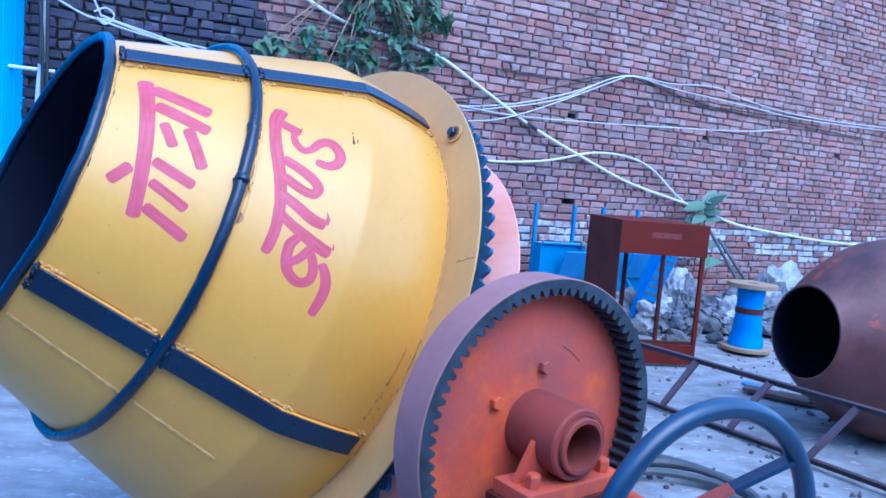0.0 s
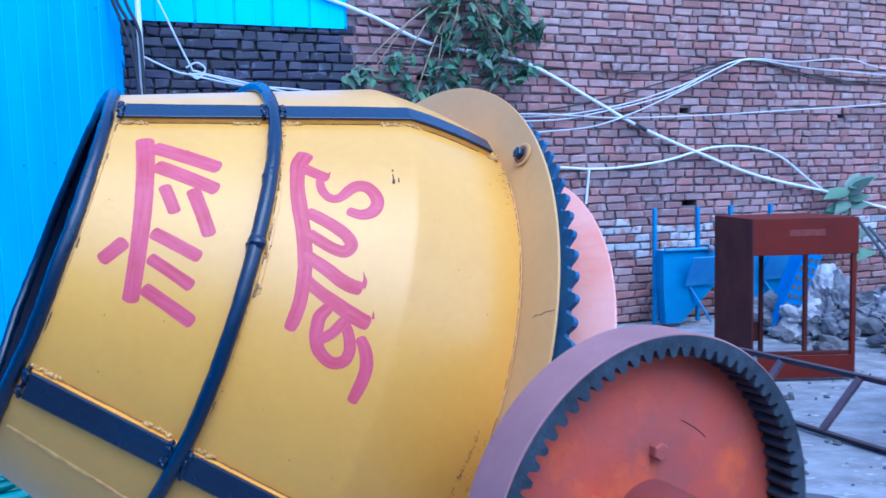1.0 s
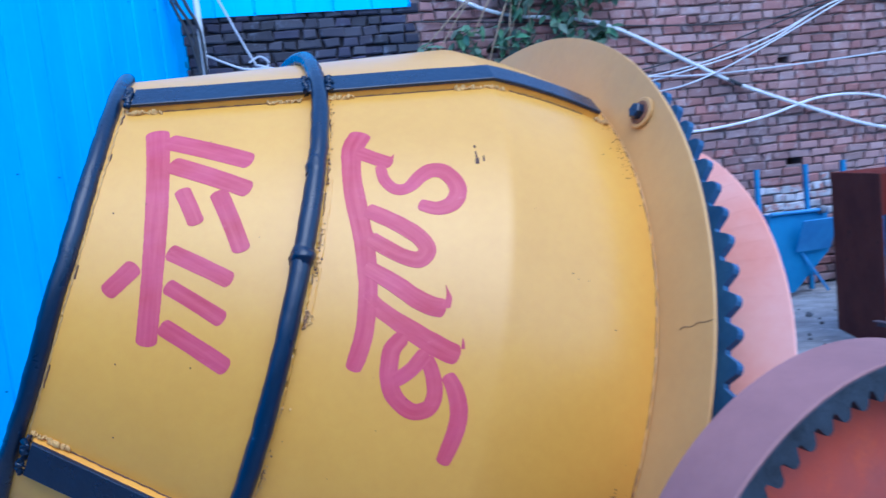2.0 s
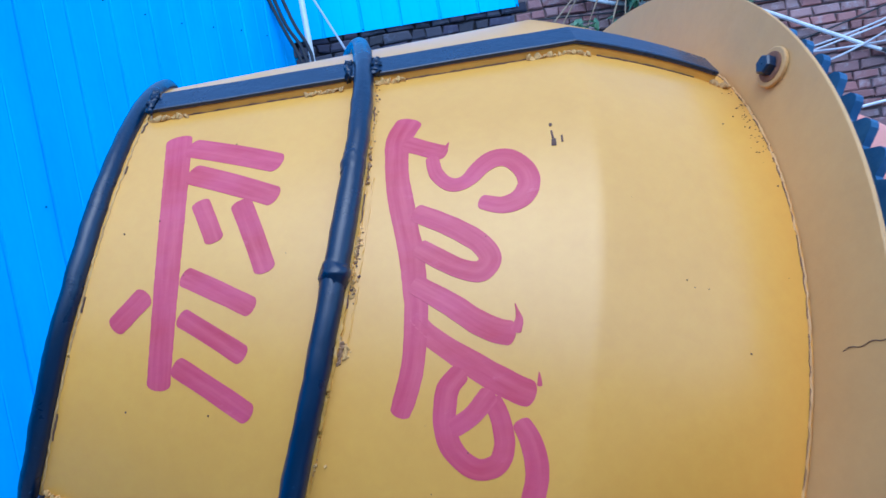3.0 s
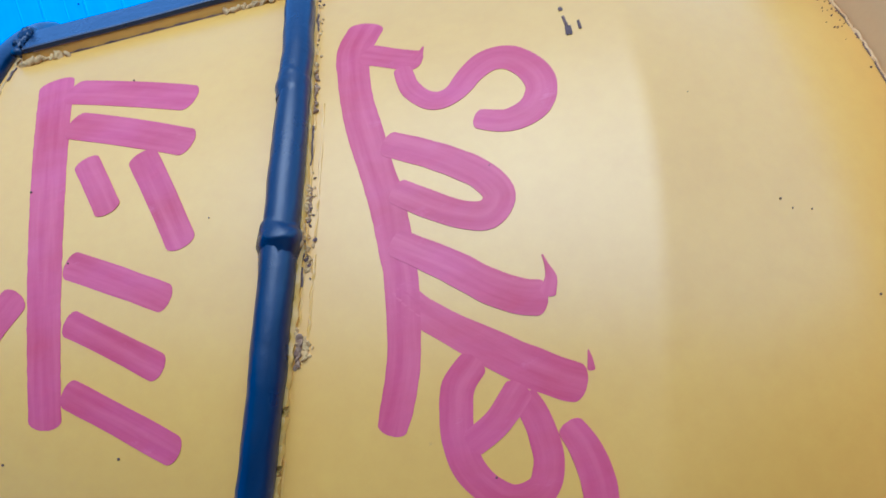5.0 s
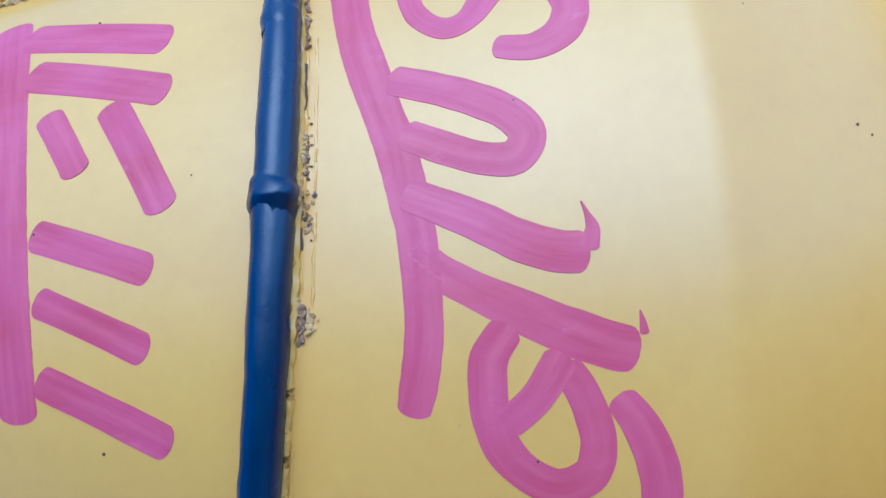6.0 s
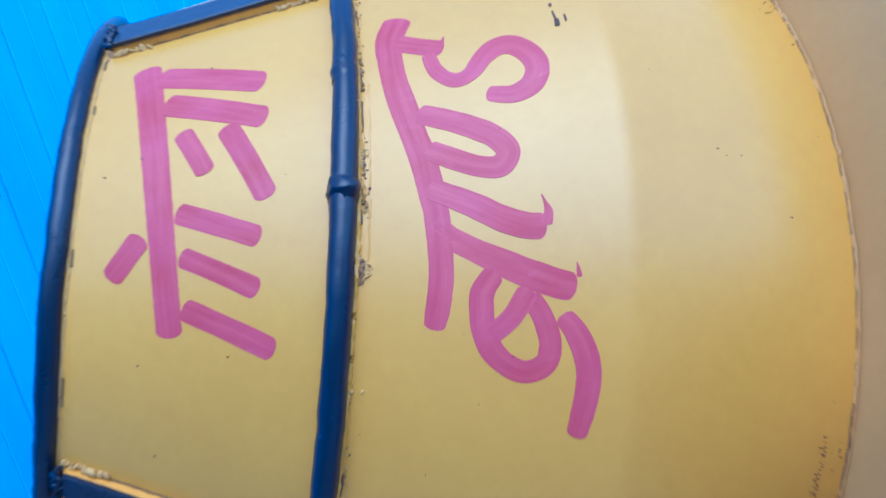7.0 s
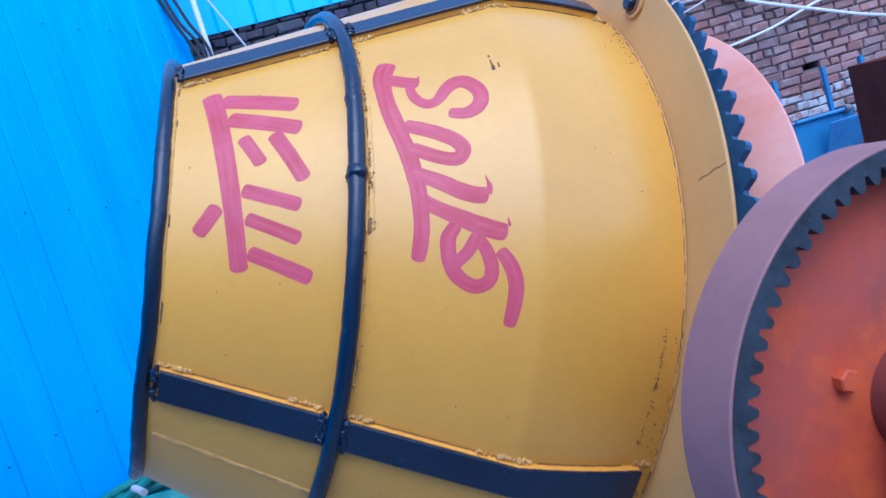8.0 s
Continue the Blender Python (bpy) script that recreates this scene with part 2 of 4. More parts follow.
def smooth_line(pts, steps=8):
    """Catmull-Rom through the points."""
    pts = [Vector(p) for p in pts]
    out = []
    for i in range(len(pts) - 1):
        p0, p1, p2, p3 = pts[max(0, i - 1)], pts[i], pts[i + 1], pts[min(len(pts) - 1, i + 2)]
        for k in range(steps):
            t = k / steps
            out.append(0.5 * (2 * p1 + (p2 - p0) * t + (2 * p0 - 5 * p1 + 4 * p2 - p3) * t * t + (3 * p1 - p0 - 3 * p2 + p3) * t ** 3))
    return out + [pts[-1]]


def hexbolt(bm, m, r, h):
    """A six-sided head along the X axis of m."""
    return lathe(bm, m, [(0, r), (h * 0.85, r), (h, r * 0.85), (h, 0.001)], 6)


# ---- ground and walls ----
def ground():
    bm = bmesh.new()
    nx, ny = 120, 120
    vs = {}
    for i in range(nx + 1):
        for j in range(ny + 1):
            x, y = -6 + 20 * i / nx, -4 + 20 * j / ny
            vs[i, j] = bm.verts.new((x, y, 0.02 * noise.noise((x * 1.3, y * 1.3, 0)) + 0.012 * noise.noise((x * 6, y * 6, 3)) - 0.02))
    for i in range(nx):
        for j in range(ny):
            bm.faces.new((vs[i, j], vs[i + 1, j], vs[i + 1, j + 1], vs[i, j + 1]))
    # flat skirt to the horizon
    e = [vs[0, 0], vs[nx, 0], vs[nx, ny], vs[0, ny]]
    far = [bm.verts.new(p) for p in ((-400, -400, -0.02), (400, -400, -0.02), (400, 400, -0.02), (-400, 400, -0.02))]
    edge = [[vs[i, 0] for i in range(nx + 1)], [vs[nx, j] for j in range(ny + 1)], [vs[i, ny] for i in range(nx, -1, -1)], [vs[0, j] for j in range(ny, -1, -1)]]
    for k in range(4):
        bm.faces.new((far[k], far[(k + 1) % 4], *reversed(edge[k])))
    bmesh.ops.recalc_face_normals(bm, faces=bm.faces)
    ob = part("ground", bm, GROUND, None, smooth=True)
    return tagged(ob, "dusty grey cement yard ground with scattered pale patches", "ground", kind="structure")


ground()

# Brick wall: origin of its plane, its run and its outward side
WALL0 = Vector((1.286, 8.099, 0))
WALL_RUN = Vector((math.cos(radians(28)), math.sin(radians(28)), 0))
WALL_OUT = Vector((WALL_RUN.y, -WALL_RUN.x, 0))
COURSE, BRICK_L = 0.079, 0.222
HOLES = [(-0.01, 2.06, 0.11), (2.0, 2.05, 0.09), (4.5, 2.03, 0.10), (0.05, 1.165, 0.17), (-2.75, 2.36, 0.09)]


def wall_at(s, z, out=0.0):
    return WALL0 + WALL_RUN * s + Vector((0, 0, z)) + WALL_OUT * out


def brick_verts(s, z, l, h, d, rnd, worn=1.0):
    """Corners and faces of one worn brick that stands proud of the joint."""
    j = lambda a: rnd.uniform(-a, a)
    out = d + j(0.004)
    e, f = 0.007 * worn, 0.004 * worn
    base = [(s + j(e), z + j(f)), (s + l + j(e), z + j(f)), (s + l + j(e), z + h + j(f)), (s + j(e), z + h + j(f))]
    c = (s + l / 2, z + h / 2)
    vs = [wall_at(a, b, -0.02) for a, b in base] + [wall_at(a, b, out - 0.008) for a, b in base]
    vs += [wall_at(a + (c[0] - a) * rnd.uniform(0.08, 0.18), b + (c[1] - b) * rnd.uniform(0.16, 0.40), out + j(.003)) for a, b in base]
    fs = [(8, 9, 10, 11)]
    for k in range(4):
        n = (k + 1) % 4
        fs += [(k, n, 4 + n, 4 + k), (4 + k, 4 + n, 8 + n, 8 + k)]
    return vs, fs


def wall_body(s0, s1, h=4.85):
    """The joint bed behind the bricks, with put-log holes sunk into it."""
    bm = bmesh.new()
    holes = [(a - w / 2, a + w / 2, b - 0.042, b + 0.042) for a, b, w in HOLES if s0 < a < s1]
    ss = sorted({s0, s1, *(v for q in holes for v in q[:2])})
    zs = sorted({0.0, h, *(v for q in holes for v in q[2:])})

    def quad(*pts):
        bm.faces.new([bm.verts.new(wall_at(*p)) for p in pts])

    for a0, a1 in zip(ss, ss[1:]):
        for b0, b1 in zip(zs, zs[1:]):
            if not any(q[0] <= a0 and a1 <= q[1] and q[2] <= b0 and b1 <= q[3] for q in holes):
                quad((a0, b0, -0.015), (a1, b0, -0.015), (a1, b1, -0.015), (a0, b1, -0.015))
    for a0, a1, b0, b1 in holes:
        quad((a0, b0, -0.2), (a1, b0, -0.2), (a1, b1, -0.2), (a0, b1, -0.2))
        quad((a0, b0, -0.2), (a1, b0, -0.2), (a1, b0, -0.015), (a0, b0, -0.015))
        quad((a0, b1, -0.2), (a1, b1, -0.2), (a1, b1, -0.015), (a0, b1, -0.015))
        quad((a0, b0, -0.2), (a0, b1, -0.2), (a0, b1, -0.015), (a0, b0, -0.015))
        quad((a1, b0, -0.2), (a1, b1, -0.2), (a1, b1, -0.015), (a1, b0, -0.015))
    back = -0.24
    quad((s0, 0, back), (s1, 0, back), (s1, h, back), (s0, h, back))
    quad((s0, h, back), (s1, h, back), (s1, h, -0.015), (s0, h, -0.015))
    quad((s0, 0, back), (s0, h, back), (s0, h, -0.015), (s0, 0, -0.015))
    quad((s1, 0, back), (s1, h, back), (s1, h, -0.015), (s1, 0, -0.015))
    bmesh.ops.remove_doubles(bm, verts=bm.verts, dist=0.0005)
    return bm


def brick_wall():
    rnd = random.Random(4)
    wall = part("wall_north", wall_body(-3.46, 9.6), MORTAR, None)
    tagged(wall, "old red brick wall with deep rough joints and a whitewashed foot", "wall", kind="structure")
    sooty = part("wall_north_west", wall_body(-5.6, -3.462), SOOT_MORTAR, None)
    tagged(sooty, "soot-dark stretch of the old brick wall", "wall", kind="structure")
    loose = {"dark": ([], []), "red": ([], []), "wash": ([], [])}
    shapes = {}
    for k in range(6):
        for half in (False, True):
            w = 0.10 if half else 0.205
            vs, fs = brick_verts(-w / 2, -0.0325, w, COURSE - 0.014, 0.010, rnd, 1.8)
            turn = Matrix.Rotation(radians(-28), 4, "Z")
            me = bpy.data.meshes.new("brick")
            me.from_pydata([turn @ (v - WALL0) for v in vs], [], fs)
            me.materials.append(BRICK_ONE)
            shapes[k, half] = me
    z, row = 0.0, 0
    while z < 4.8:
        s = -5.6 + (row % 2) * 0.118 + rnd.uniform(-.02, .02)
        while s < 9.4:
            l = BRICK_L * rnd.choice((1, 1, 0.5, 0.5, 0.94, 0.8) if s > -3.46 else (0.5, 0.5, 0.56, 0.62, 0.8, 0.95)) + rnd.uniform(-.008, .008)
            skip = None
            for a, b, w in HOLES:
                if abs(z + COURSE / 2 - b) < COURSE * 0.5 and s < a + w / 2 and s + l > a - w / 2:
                    l, skip = a - w / 2 - s, a + w / 2
            gone = l < 0.03
            dark = s < -3.46
            if not gone and not (dark and z > 2.75):
                wash = not dark and 0.55 + 0.1 * noise.noise((s, 0, 0)) < z < 0.93 + 0.05 * noise.noise((s * 2, 5, 0)) and rnd.random() < 0.62
                key = "dark" if dark else "wash" if wash else "red"
                if key == "red" and -1.6 < s < 0.95 and 1.1 < z < 2.7:
                    one = new("brick", shapes[rnd.randrange(6), l < 0.17])
                    one.parent = wall
                    one.matrix_basis = Matrix.Translation(wall_at(s + l / 2 - 0.007, z + COURSE / 2 - 0.007 + 0.012 * noise.noise((s * 0.9, row * 0.21, 3)), rnd.uniform(0, 0.008))) @ pose(0, 0, 0, rnd.uniform(-1.5, 1.5), rnd.uniform(-0.6, 0.6), 28 + rnd.uniform(-1.2, 1.2)) @ Matrix.Scale((l - 0.014) / (0.10 if l < 0.17 else 0.205), 4, (1, 0, 0))
                    s = skip if skip is not None else s + l
                    continue
                vs, fs = brick_verts(s, z + 0.012 * noise.noise((s * 0.9, row * 0.21, 3)), l - 0.014, COURSE - 0.014, 0.008 + rnd.uniform(0, 0.024 if dark else 0.012), rnd, 2.2 if dark else 1.9)
                vv, ff = loose[key]
                ff += [tuple(k + len(vv) for k in f) for f in fs]
                vv += vs
            s = skip if skip is not None else s + l
        z += COURSE
        row += 1
    for key, m, lab in (("dark", BRICK_DARK, "sooty dark bricks"), ("red", BRICK, "weathered red bricks"), ("wash", WASH, "whitewashed bricks")):
        me = bpy.data.meshes.new("bricks")
        me.from_pydata(*[loose[key][0], [], loose[key][1]])
        me.materials.append(m)
        ob = new("bricks", me)
        ob.parent = sooty if key == "dark" else wall
        tagged(ob, lab, kind="stuff")




def sheet_wall(name, p0, p1, z0, z1, label, pitch=0.30, depth=0.014, paint=None):
    """Profiled steel sheet between two plan points, ribs upright; its face is on the left of the run."""
    bm = bmesh.new()
    p0, p1 = Vector((*p0, 0)), Vector((*p1, 0))
    run = (p1 - p0).normalized()
    out = Vector((-run.y, run.x, 0))
    length = (p1 - p0).length
    prof, s = [], 0.0
    while s < length:
        prof += [(s, 0), (s + pitch * 0.46, 0), (s + pitch * 0.48, depth * .16), (s + pitch * 0.50, 0), (s + pitch * 0.91, 0), (s + pitch * 0.935, depth), (s + pitch * 0.965, depth), (s + pitch * 0.99, 0)]
        s += pitch
    cols = [[bm.verts.new(p0 + run * a + out * (b + t) + Vector((0, 0, z))) for t in (0, -0.004) for z in (z0, z1)] for a, b in prof]
    for c, d in zip(cols, cols[1:]):
        bm.faces.new((c[0], d[0], d[1], c[1]))
        bm.faces.new((d[2], c[2], c[3], d[3]))
        bm.faces.new((c[1], d[1], d[3], c[3]))
    bmesh.ops.recalc_face_normals(bm, faces=bm.faces)
    ob = part(name, bm, paint or SHEET, None)
    return tagged(ob, label, "wall", kind="structure")


sheet_wall("wall_west", (-2.75, -3.0), (-3.27, 5.70), 0.0, 3.2, "bright blue corrugated steel sheet wall")
bm = bmesh.new()
for row_z in (0.5, 1.6, 2.7):
    for k in range(29):
        y = -2.9 + 0.3 * k
        x = -2.75 - 0.52 * (y + 3.0) / 8.7 + 0.006
        bmesh.ops.create_icosphere(bm, subdivisions=1, radius=0.006, matrix=Matrix.Translation((x, y + 0.12, row_z + 0.03 * math.sin(k))))
tagged(part("screws", bm, SHEET_SCREW, bpy.data.objects["wall_west"], "dark screw heads in the sheets"), kind="stuff")
up = [wall_at(s, 0, 0.03) for s in (-3.46, -5.5)]
sheet_wall("wall_upper", (up[1].x, up[1].y), (up[0].x, up[0].y), 2.72, 4.8, "light blue corrugated sheets above the dark brick wall", paint=SHEET_PALE)


def plain_wall(name, x0, y0, x1, y1, h, label):
    d = Vector((x1 - x0, y1 - y0, 0))
    m = Matrix.Translation(((x0 + x1) / 2, (y0 + y1) / 2, h / 2)) @ Matrix.Rotation(math.atan2(d.y, d.x), 4, "Z")
    tagged(part(name, boxbm(m, (d.length, 0.2, h)), BOUNCE_PLASTER, None), label, "wall", kind="structure")


# Unseen walls, added to block sky light; warm cream chosen for its bounce.
BOUNCE_PLASTER = mat("bounce_plaster", (0.46, 0.40, 0.33), (0.38, 0.33, 0.27), 0.95, scale=2, bump=0.3, bump_scale=30)
plain_wall("wall_south", -2.8, -3.1, 11.0, -3.1, 3.4, "added unseen plain wall that blocks sky and bounces warm light")
plain_wall("wall_east", 10.2, -3.0, 10.2, 12.6, 2.3, "added unseen plain wall that blocks sky and bounces warm light")


# ---- concrete mixer ----
AXIS0 = Vector((-0.3217, 2.1927, 0.8931))
YAW, DIP = radians(39.2), radians(-22.38)
AX = Vector((math.cos(DIP) * math.cos(YAW), math.cos(DIP) * math.sin(YAW), math.sin(DIP)))
E1 = (Vector((0, 0, 1)) - AX * AX.z).normalized()
E2 = AX.cross(E1)
# local X along the drum to its base, Z up across it, Y towards the camera's side
DRUM = Matrix(((AX.x, E2.x, E1.x, AXIS0.x), (AX.y, E2.y, E1.y, AXIS0.y), (AX.z, E2.z, E1.z, AXIS0.z), (0, 0, 0, 1)))
MOUTH, BAND, KNEE, FLANGE = -0.878, -0.6215, -0.3814, -0.150
R_FLANGE, R_KNEE = 0.6233, 0.6116


def drum_r(s):
    if s <= KNEE:
        return R_KNEE + 0.4835 * (s - KNEE)
    f = (s - KNEE) / (FLANGE - KNEE)
    return R_KNEE + (R_FLANGE - R_KNEE) * f + (0.026 * f * (1 - f) if f < 1 else 0)


def on_drum(s, deg, lift=0.0):
    a, r = radians(deg), drum_r(s) + lift
    return DRUM @ Vector((s, r * math.sin(a), r * math.cos(a)))


def stroke(bm, pts, lift=0.0005, drop=0.001):
    """A brush stroke laid on the drum along points of (along, degrees, width), its edges a little ragged."""
    line = smooth_line(pts, 6)
    rows = []
    samples = []
    m = len(line)
    for i, p in enumerate(line):
        q0, q1 = line[max(0, i - 1)], line[min(m - 1, i + 1)]
        r = drum_r(p.x)
        d = Vector(((q1.x - q0.x) * 1.10, radians(q1.y - q0.y) * r)).normalized()
        w = p.z / 2 * (1 + 0.05 * noise.noise((p.x * 60, p.y, 1)))
        if i == 0:
            samples += [(p, d, -t * 0.55 * w, w * math.sqrt(1 - t * t)) for t in (0.97, 0.85, 0.6, 0.3)]
        samples.append((p, d, 0.0, w))
        if i == m - 1:
            samples += [(p, d, t * 0.55 * w, w * math.sqrt(1 - t * t)) for t in (0.3, 0.6, 0.85, 0.97)]
    n = len(samples)
    brush = {}
    run = line[0].y * 0.37
    last = None
    for p, d, ahead, w in samples:
        r = drum_r(p.x)
        s0, a0 = p.x + d.x * ahead / 1.10, p.y + math.degrees(d.y * ahead / r)
        nx, na = -d.y * w / 1.10, math.degrees(d.x * w / r)
        rows.append([bm.verts.new(on_drum(s0 + nx * k, a0 + na * k, lift)) for k in (-1, -0.33, 0.33, 1)])
        mid = on_drum(s0, a0, lift)
        run += (mid - last).length if last else 0
        last = mid
        for v, k in zip(rows[-1], (-1, -0.33, 0.33, 1)):
            brush[v] = (k * w + line[0].x, run)
    low = [[bm.verts.new(v.co - (v.co - (AXIS0 + AX * (v.co - AXIS0).dot(AX))).normalized() * drop) for v in (r[0], r[-1])] for r in rows]
    for top, under in zip(rows, low):
        brush[under[0]], brush[under[1]] = brush[top[0]], brush[top[-1]]
    for i in range(n - 1):
        for k in range(3):
            bm.faces.new((rows[i][k], rows[i][k + 1], rows[i + 1][k + 1], rows[i + 1][k]))
        bm.faces.new((rows[i][0], rows[i + 1][0], low[i + 1][0], low[i][0]))
        bm.faces.new((rows[i][3], low[i][1], low[i + 1][1], rows[i + 1][3]))
    bmesh.ops.recalc_face_normals(bm, faces=bm.faces)
    layer = bm.loops.layers.uv.new("brush")
    for f in bm.faces:
        for loop in f.loops:
            loop[layer].uv = brush[loop.vert]
    return bm


# a name, as plain straight bars, and a word in brush strokes
BARS_A = [
    [(-0.8145 + 0.0048 * i, 46.4 + 4.12 * i, 0.031 - 0.0005 * i) for i in range(11)], ((-0.7945, 48.9, 0.031), (-0.7003, 53.6, 0.029)), ((-0.7849, 55.0, 0.029), (-0.6964, 59.6, 0.026)),
    ((-0.7260, 61.0, 0.024), (-0.6889, 70.3, 0.023)), ((-0.7686, 60.8, 0.021), (-0.7463, 66.4, 0.021)), ((-0.7639, 72.5, 0.022), (-0.6953, 75.6, 0.022)),
    ((-0.7574, 78.3, 0.020), (-0.6938, 81.7, 0.021)), ((-0.7511, 84.9, 0.022), (-0.6766, 88.5, 0.023)), ((-0.8028, 76.1, 0.024), (-0.8221, 80.7, 0.023)),
]
HEAD_STROKE = [(-0.5654, 48.4, .031), (-0.5745, 51.3, .030), (-0.5751, 54.6, .026), (-0.572, 58.1, .026), (-0.5657, 61.5, .027), (-0.5586, 64.7, .026), (-0.5511, 67.6, .026),
               (-0.5458, 70.3, .0255), (-0.5408, 72.9, .0245), (-0.5379, 75.3, .0235), (-0.5357, 77.8, .0228), (-0.5346, 80.1, .0226), (-0.5358, 82.5, .0225), (-0.5381, 84.6, .0205)]
ARM_STROKE = [(-0.563, 52.3, .0235), (-0.5421, 53.5, .0223), (-0.5301, 54.0, .0213)]
ESS_STROKE = [(-0.5396, 55.0, .0145), (-0.5352, 57.1, .0158), (-0.5258, 58.5, .0167), (-0.5153, 58.95, .0176), (-0.5035, 58.3, .018), (-0.4919, 56.6, .0208), (-0.4792, 55.5, .0242),
              (-0.4647, 55.55, .0252), (-0.4512, 57.05, .0242), (-0.4461, 58.95, .0232), (-0.4529, 60.8, .0236), (-0.4699, 61.7, .0207), (-0.4886, 61.3, .018)]
CUP_STROKE = [(-0.5492, 62.7, .0218), (-0.5265, 63.8, .0224), (-0.5056, 65.0, .0232), (-0.4882, 66.3, .0226), (-0.4786, 67.9, .0224), (-0.4861, 69.3, .0224), (-0.5029, 69.2, .0214),
              (-0.5224, 68.3, .021), (-0.5426, 67.1, .0209)]
LONG_STROKE = [(-0.542, 71.3, .0212), (-0.5309, 71.9, .0214), (-0.507, 73.2, .0238), (-0.4856, 74.5, .0242), (-0.4671, 75.2, .0244), (-0.456, 75.3, .0243)]
LAST_STROKE = [(-0.5389, 75.2, .0207), (-0.5253, 76.4, .0206), (-0.5036, 77.7, .0221), (-0.4804, 78.85, .0248), (-0.462, 79.7, .0265), (-0.442, 80.4, .0263), (-0.4328, 80.6, .0252)]
LOOP_STROKE = [(-0.4936, 79.9, .020), (-0.5009, 81.4, .0215), (-0.5009, 83.2, .022), (-0.4982, 84.95, .0217), (-0.490, 86.75, .0215), (-0.4753, 87.95, .0203), (-0.4613, 88.2, .0198),
               (-0.4482, 87.3, .0193), (-0.4455, 85.7, .0193), (-0.4492, 84.2, .019), (-0.4548, 82.9, .0184), (-0.4612, 81.9, .0172)]
SLANT_STROKE = [(-0.4659, 81.4, .019), (-0.4761, 83.4, .0183), (-0.4888, 84.9, .0177)]
TAIL_STROKE = [(-0.4345, 83.4, .0172), (-0.4262, 84.5, .0205), (-0.4185, 86.1, .0215), (-0.4148, 87.7, .0215), (-0.4148, 89.3, .0208), (-0.4165, 90.9, .020), (-0.4185, 92.2, .0182), (-0.4196, 92.9, .017)]
HORNS = [((-0.4503, 74.9, .0113), (-0.4484, 74.0, .0079), (-0.4507, 73.15, .0031), (-0.4534, 72.4, .0009)), ((-0.4247, 79.7, .005), (-0.4255, 79.1, .0034), (-0.4267, 78.55, .0008)),
         ((-0.5292, 53.8, .0106), (-0.5263, 53.25, .0052), (-0.5238, 52.5, .0013))]
STROKES_B = [HEAD_STROKE, ARM_STROKE, ESS_STROKE, CUP_STROKE, LONG_STROKE, LAST_STROKE, LOOP_STROKE, SLANT_STROKE, TAIL_STROKE, *HORNS]
STRIPS = (34.5, 114.1, 214.5, 294.1)


def ring_bar(s, lift, r, name, parent, label):
    bm = bmesh.new()
    pts = []
    for i in range(120):
        a = 3.0 * i
        wob = 0.0028 * noise.noise((math.cos(radians(a)) * 3, math.sin(radians(a)) * 3, s * 5))
        pts.append(on_drum(s + wob, a, lift + wob))
    tube(bm, smooth_line(pts + pts[:1], 3)[:-1], r, 14, closed=True)
    for v in bm.verts:
        d = 0.0011 * noise.noise(v.co * 34) + 0.0006 * noise.noise(v.co * 110)
        v.co += Vector((d, d, 0.6 * d))
    return part(name, bm, BLUE, parent, label, smooth=True)


def flat_bar(deg, parent):
    """A welded strap that runs down the cone and bends at the knee: a blue face on a yellow-edged bar."""
    stops = [MOUTH + 0.02 + (KNEE - MOUTH - 0.02) * i / 12 for i in range(13)] + [KNEE + (FLANGE - KNEE - 0.035) * i / 8 for i in range(1, 9)]

    def bar(half_w, low, high, flare=0.0):
        bm = bmesh.new()
        rows = []
        for s in stops:
            half = math.degrees(half_w / drum_r(s))
            w = 0.0008 * noise.noise((s * 14, deg, 0))
            rows.append([bm.verts.new(on_drum(s, deg + half * k, h + w)) for k, h in ((-1 - flare, low), (-1, high - 0.001), (-0.95, high), (0.95, high), (1, high - 0.001), (1 + flare, low))])
        for a, b in zip(rows, rows[1:]):
            for k in range(5):
                bm.faces.new((a[k], a[k + 1], b[k + 1], b[k]))
        bm.faces.new(rows[0])
        bm.faces.new(rows[-1])
        bmesh.ops.recalc_face_normals(bm, faces=bm.faces)
        return bm

    strap = part("strap", bar(0.0245, 0.0105, 0.016), BLUE, parent, "dark blue face of a welded flat strap")
    # Edge flares out and takes the deeper yellow to imitate bounced light.
    part("strap_edge", bar(0.0236, -0.002, 0.010, 0.10), EDGE_BOUNCE, parent, "yellow edge under the strap, bounced light in its colour")
    return strap


def weld(pts, r, parent, material=None, rough=1.1):
    """An uneven weld bead along points."""
    bm = bmesh.new()
    line = smooth_line(pts, 4)
    tube(bm, [p + Vector([0.25 * r * noise.noise(p * 120 + Vector((k * 7, 0, 0))) for k in range(3)]) for p in line], r, 6)
    for v in bm.verts:
        v.co += Vector([rough * r * noise.noise(v.co * 130 + Vector((k * 9, 3, 0))) for k in range(3)])
    return part("weld_bead", bm, material or TAN, parent, smooth=True)


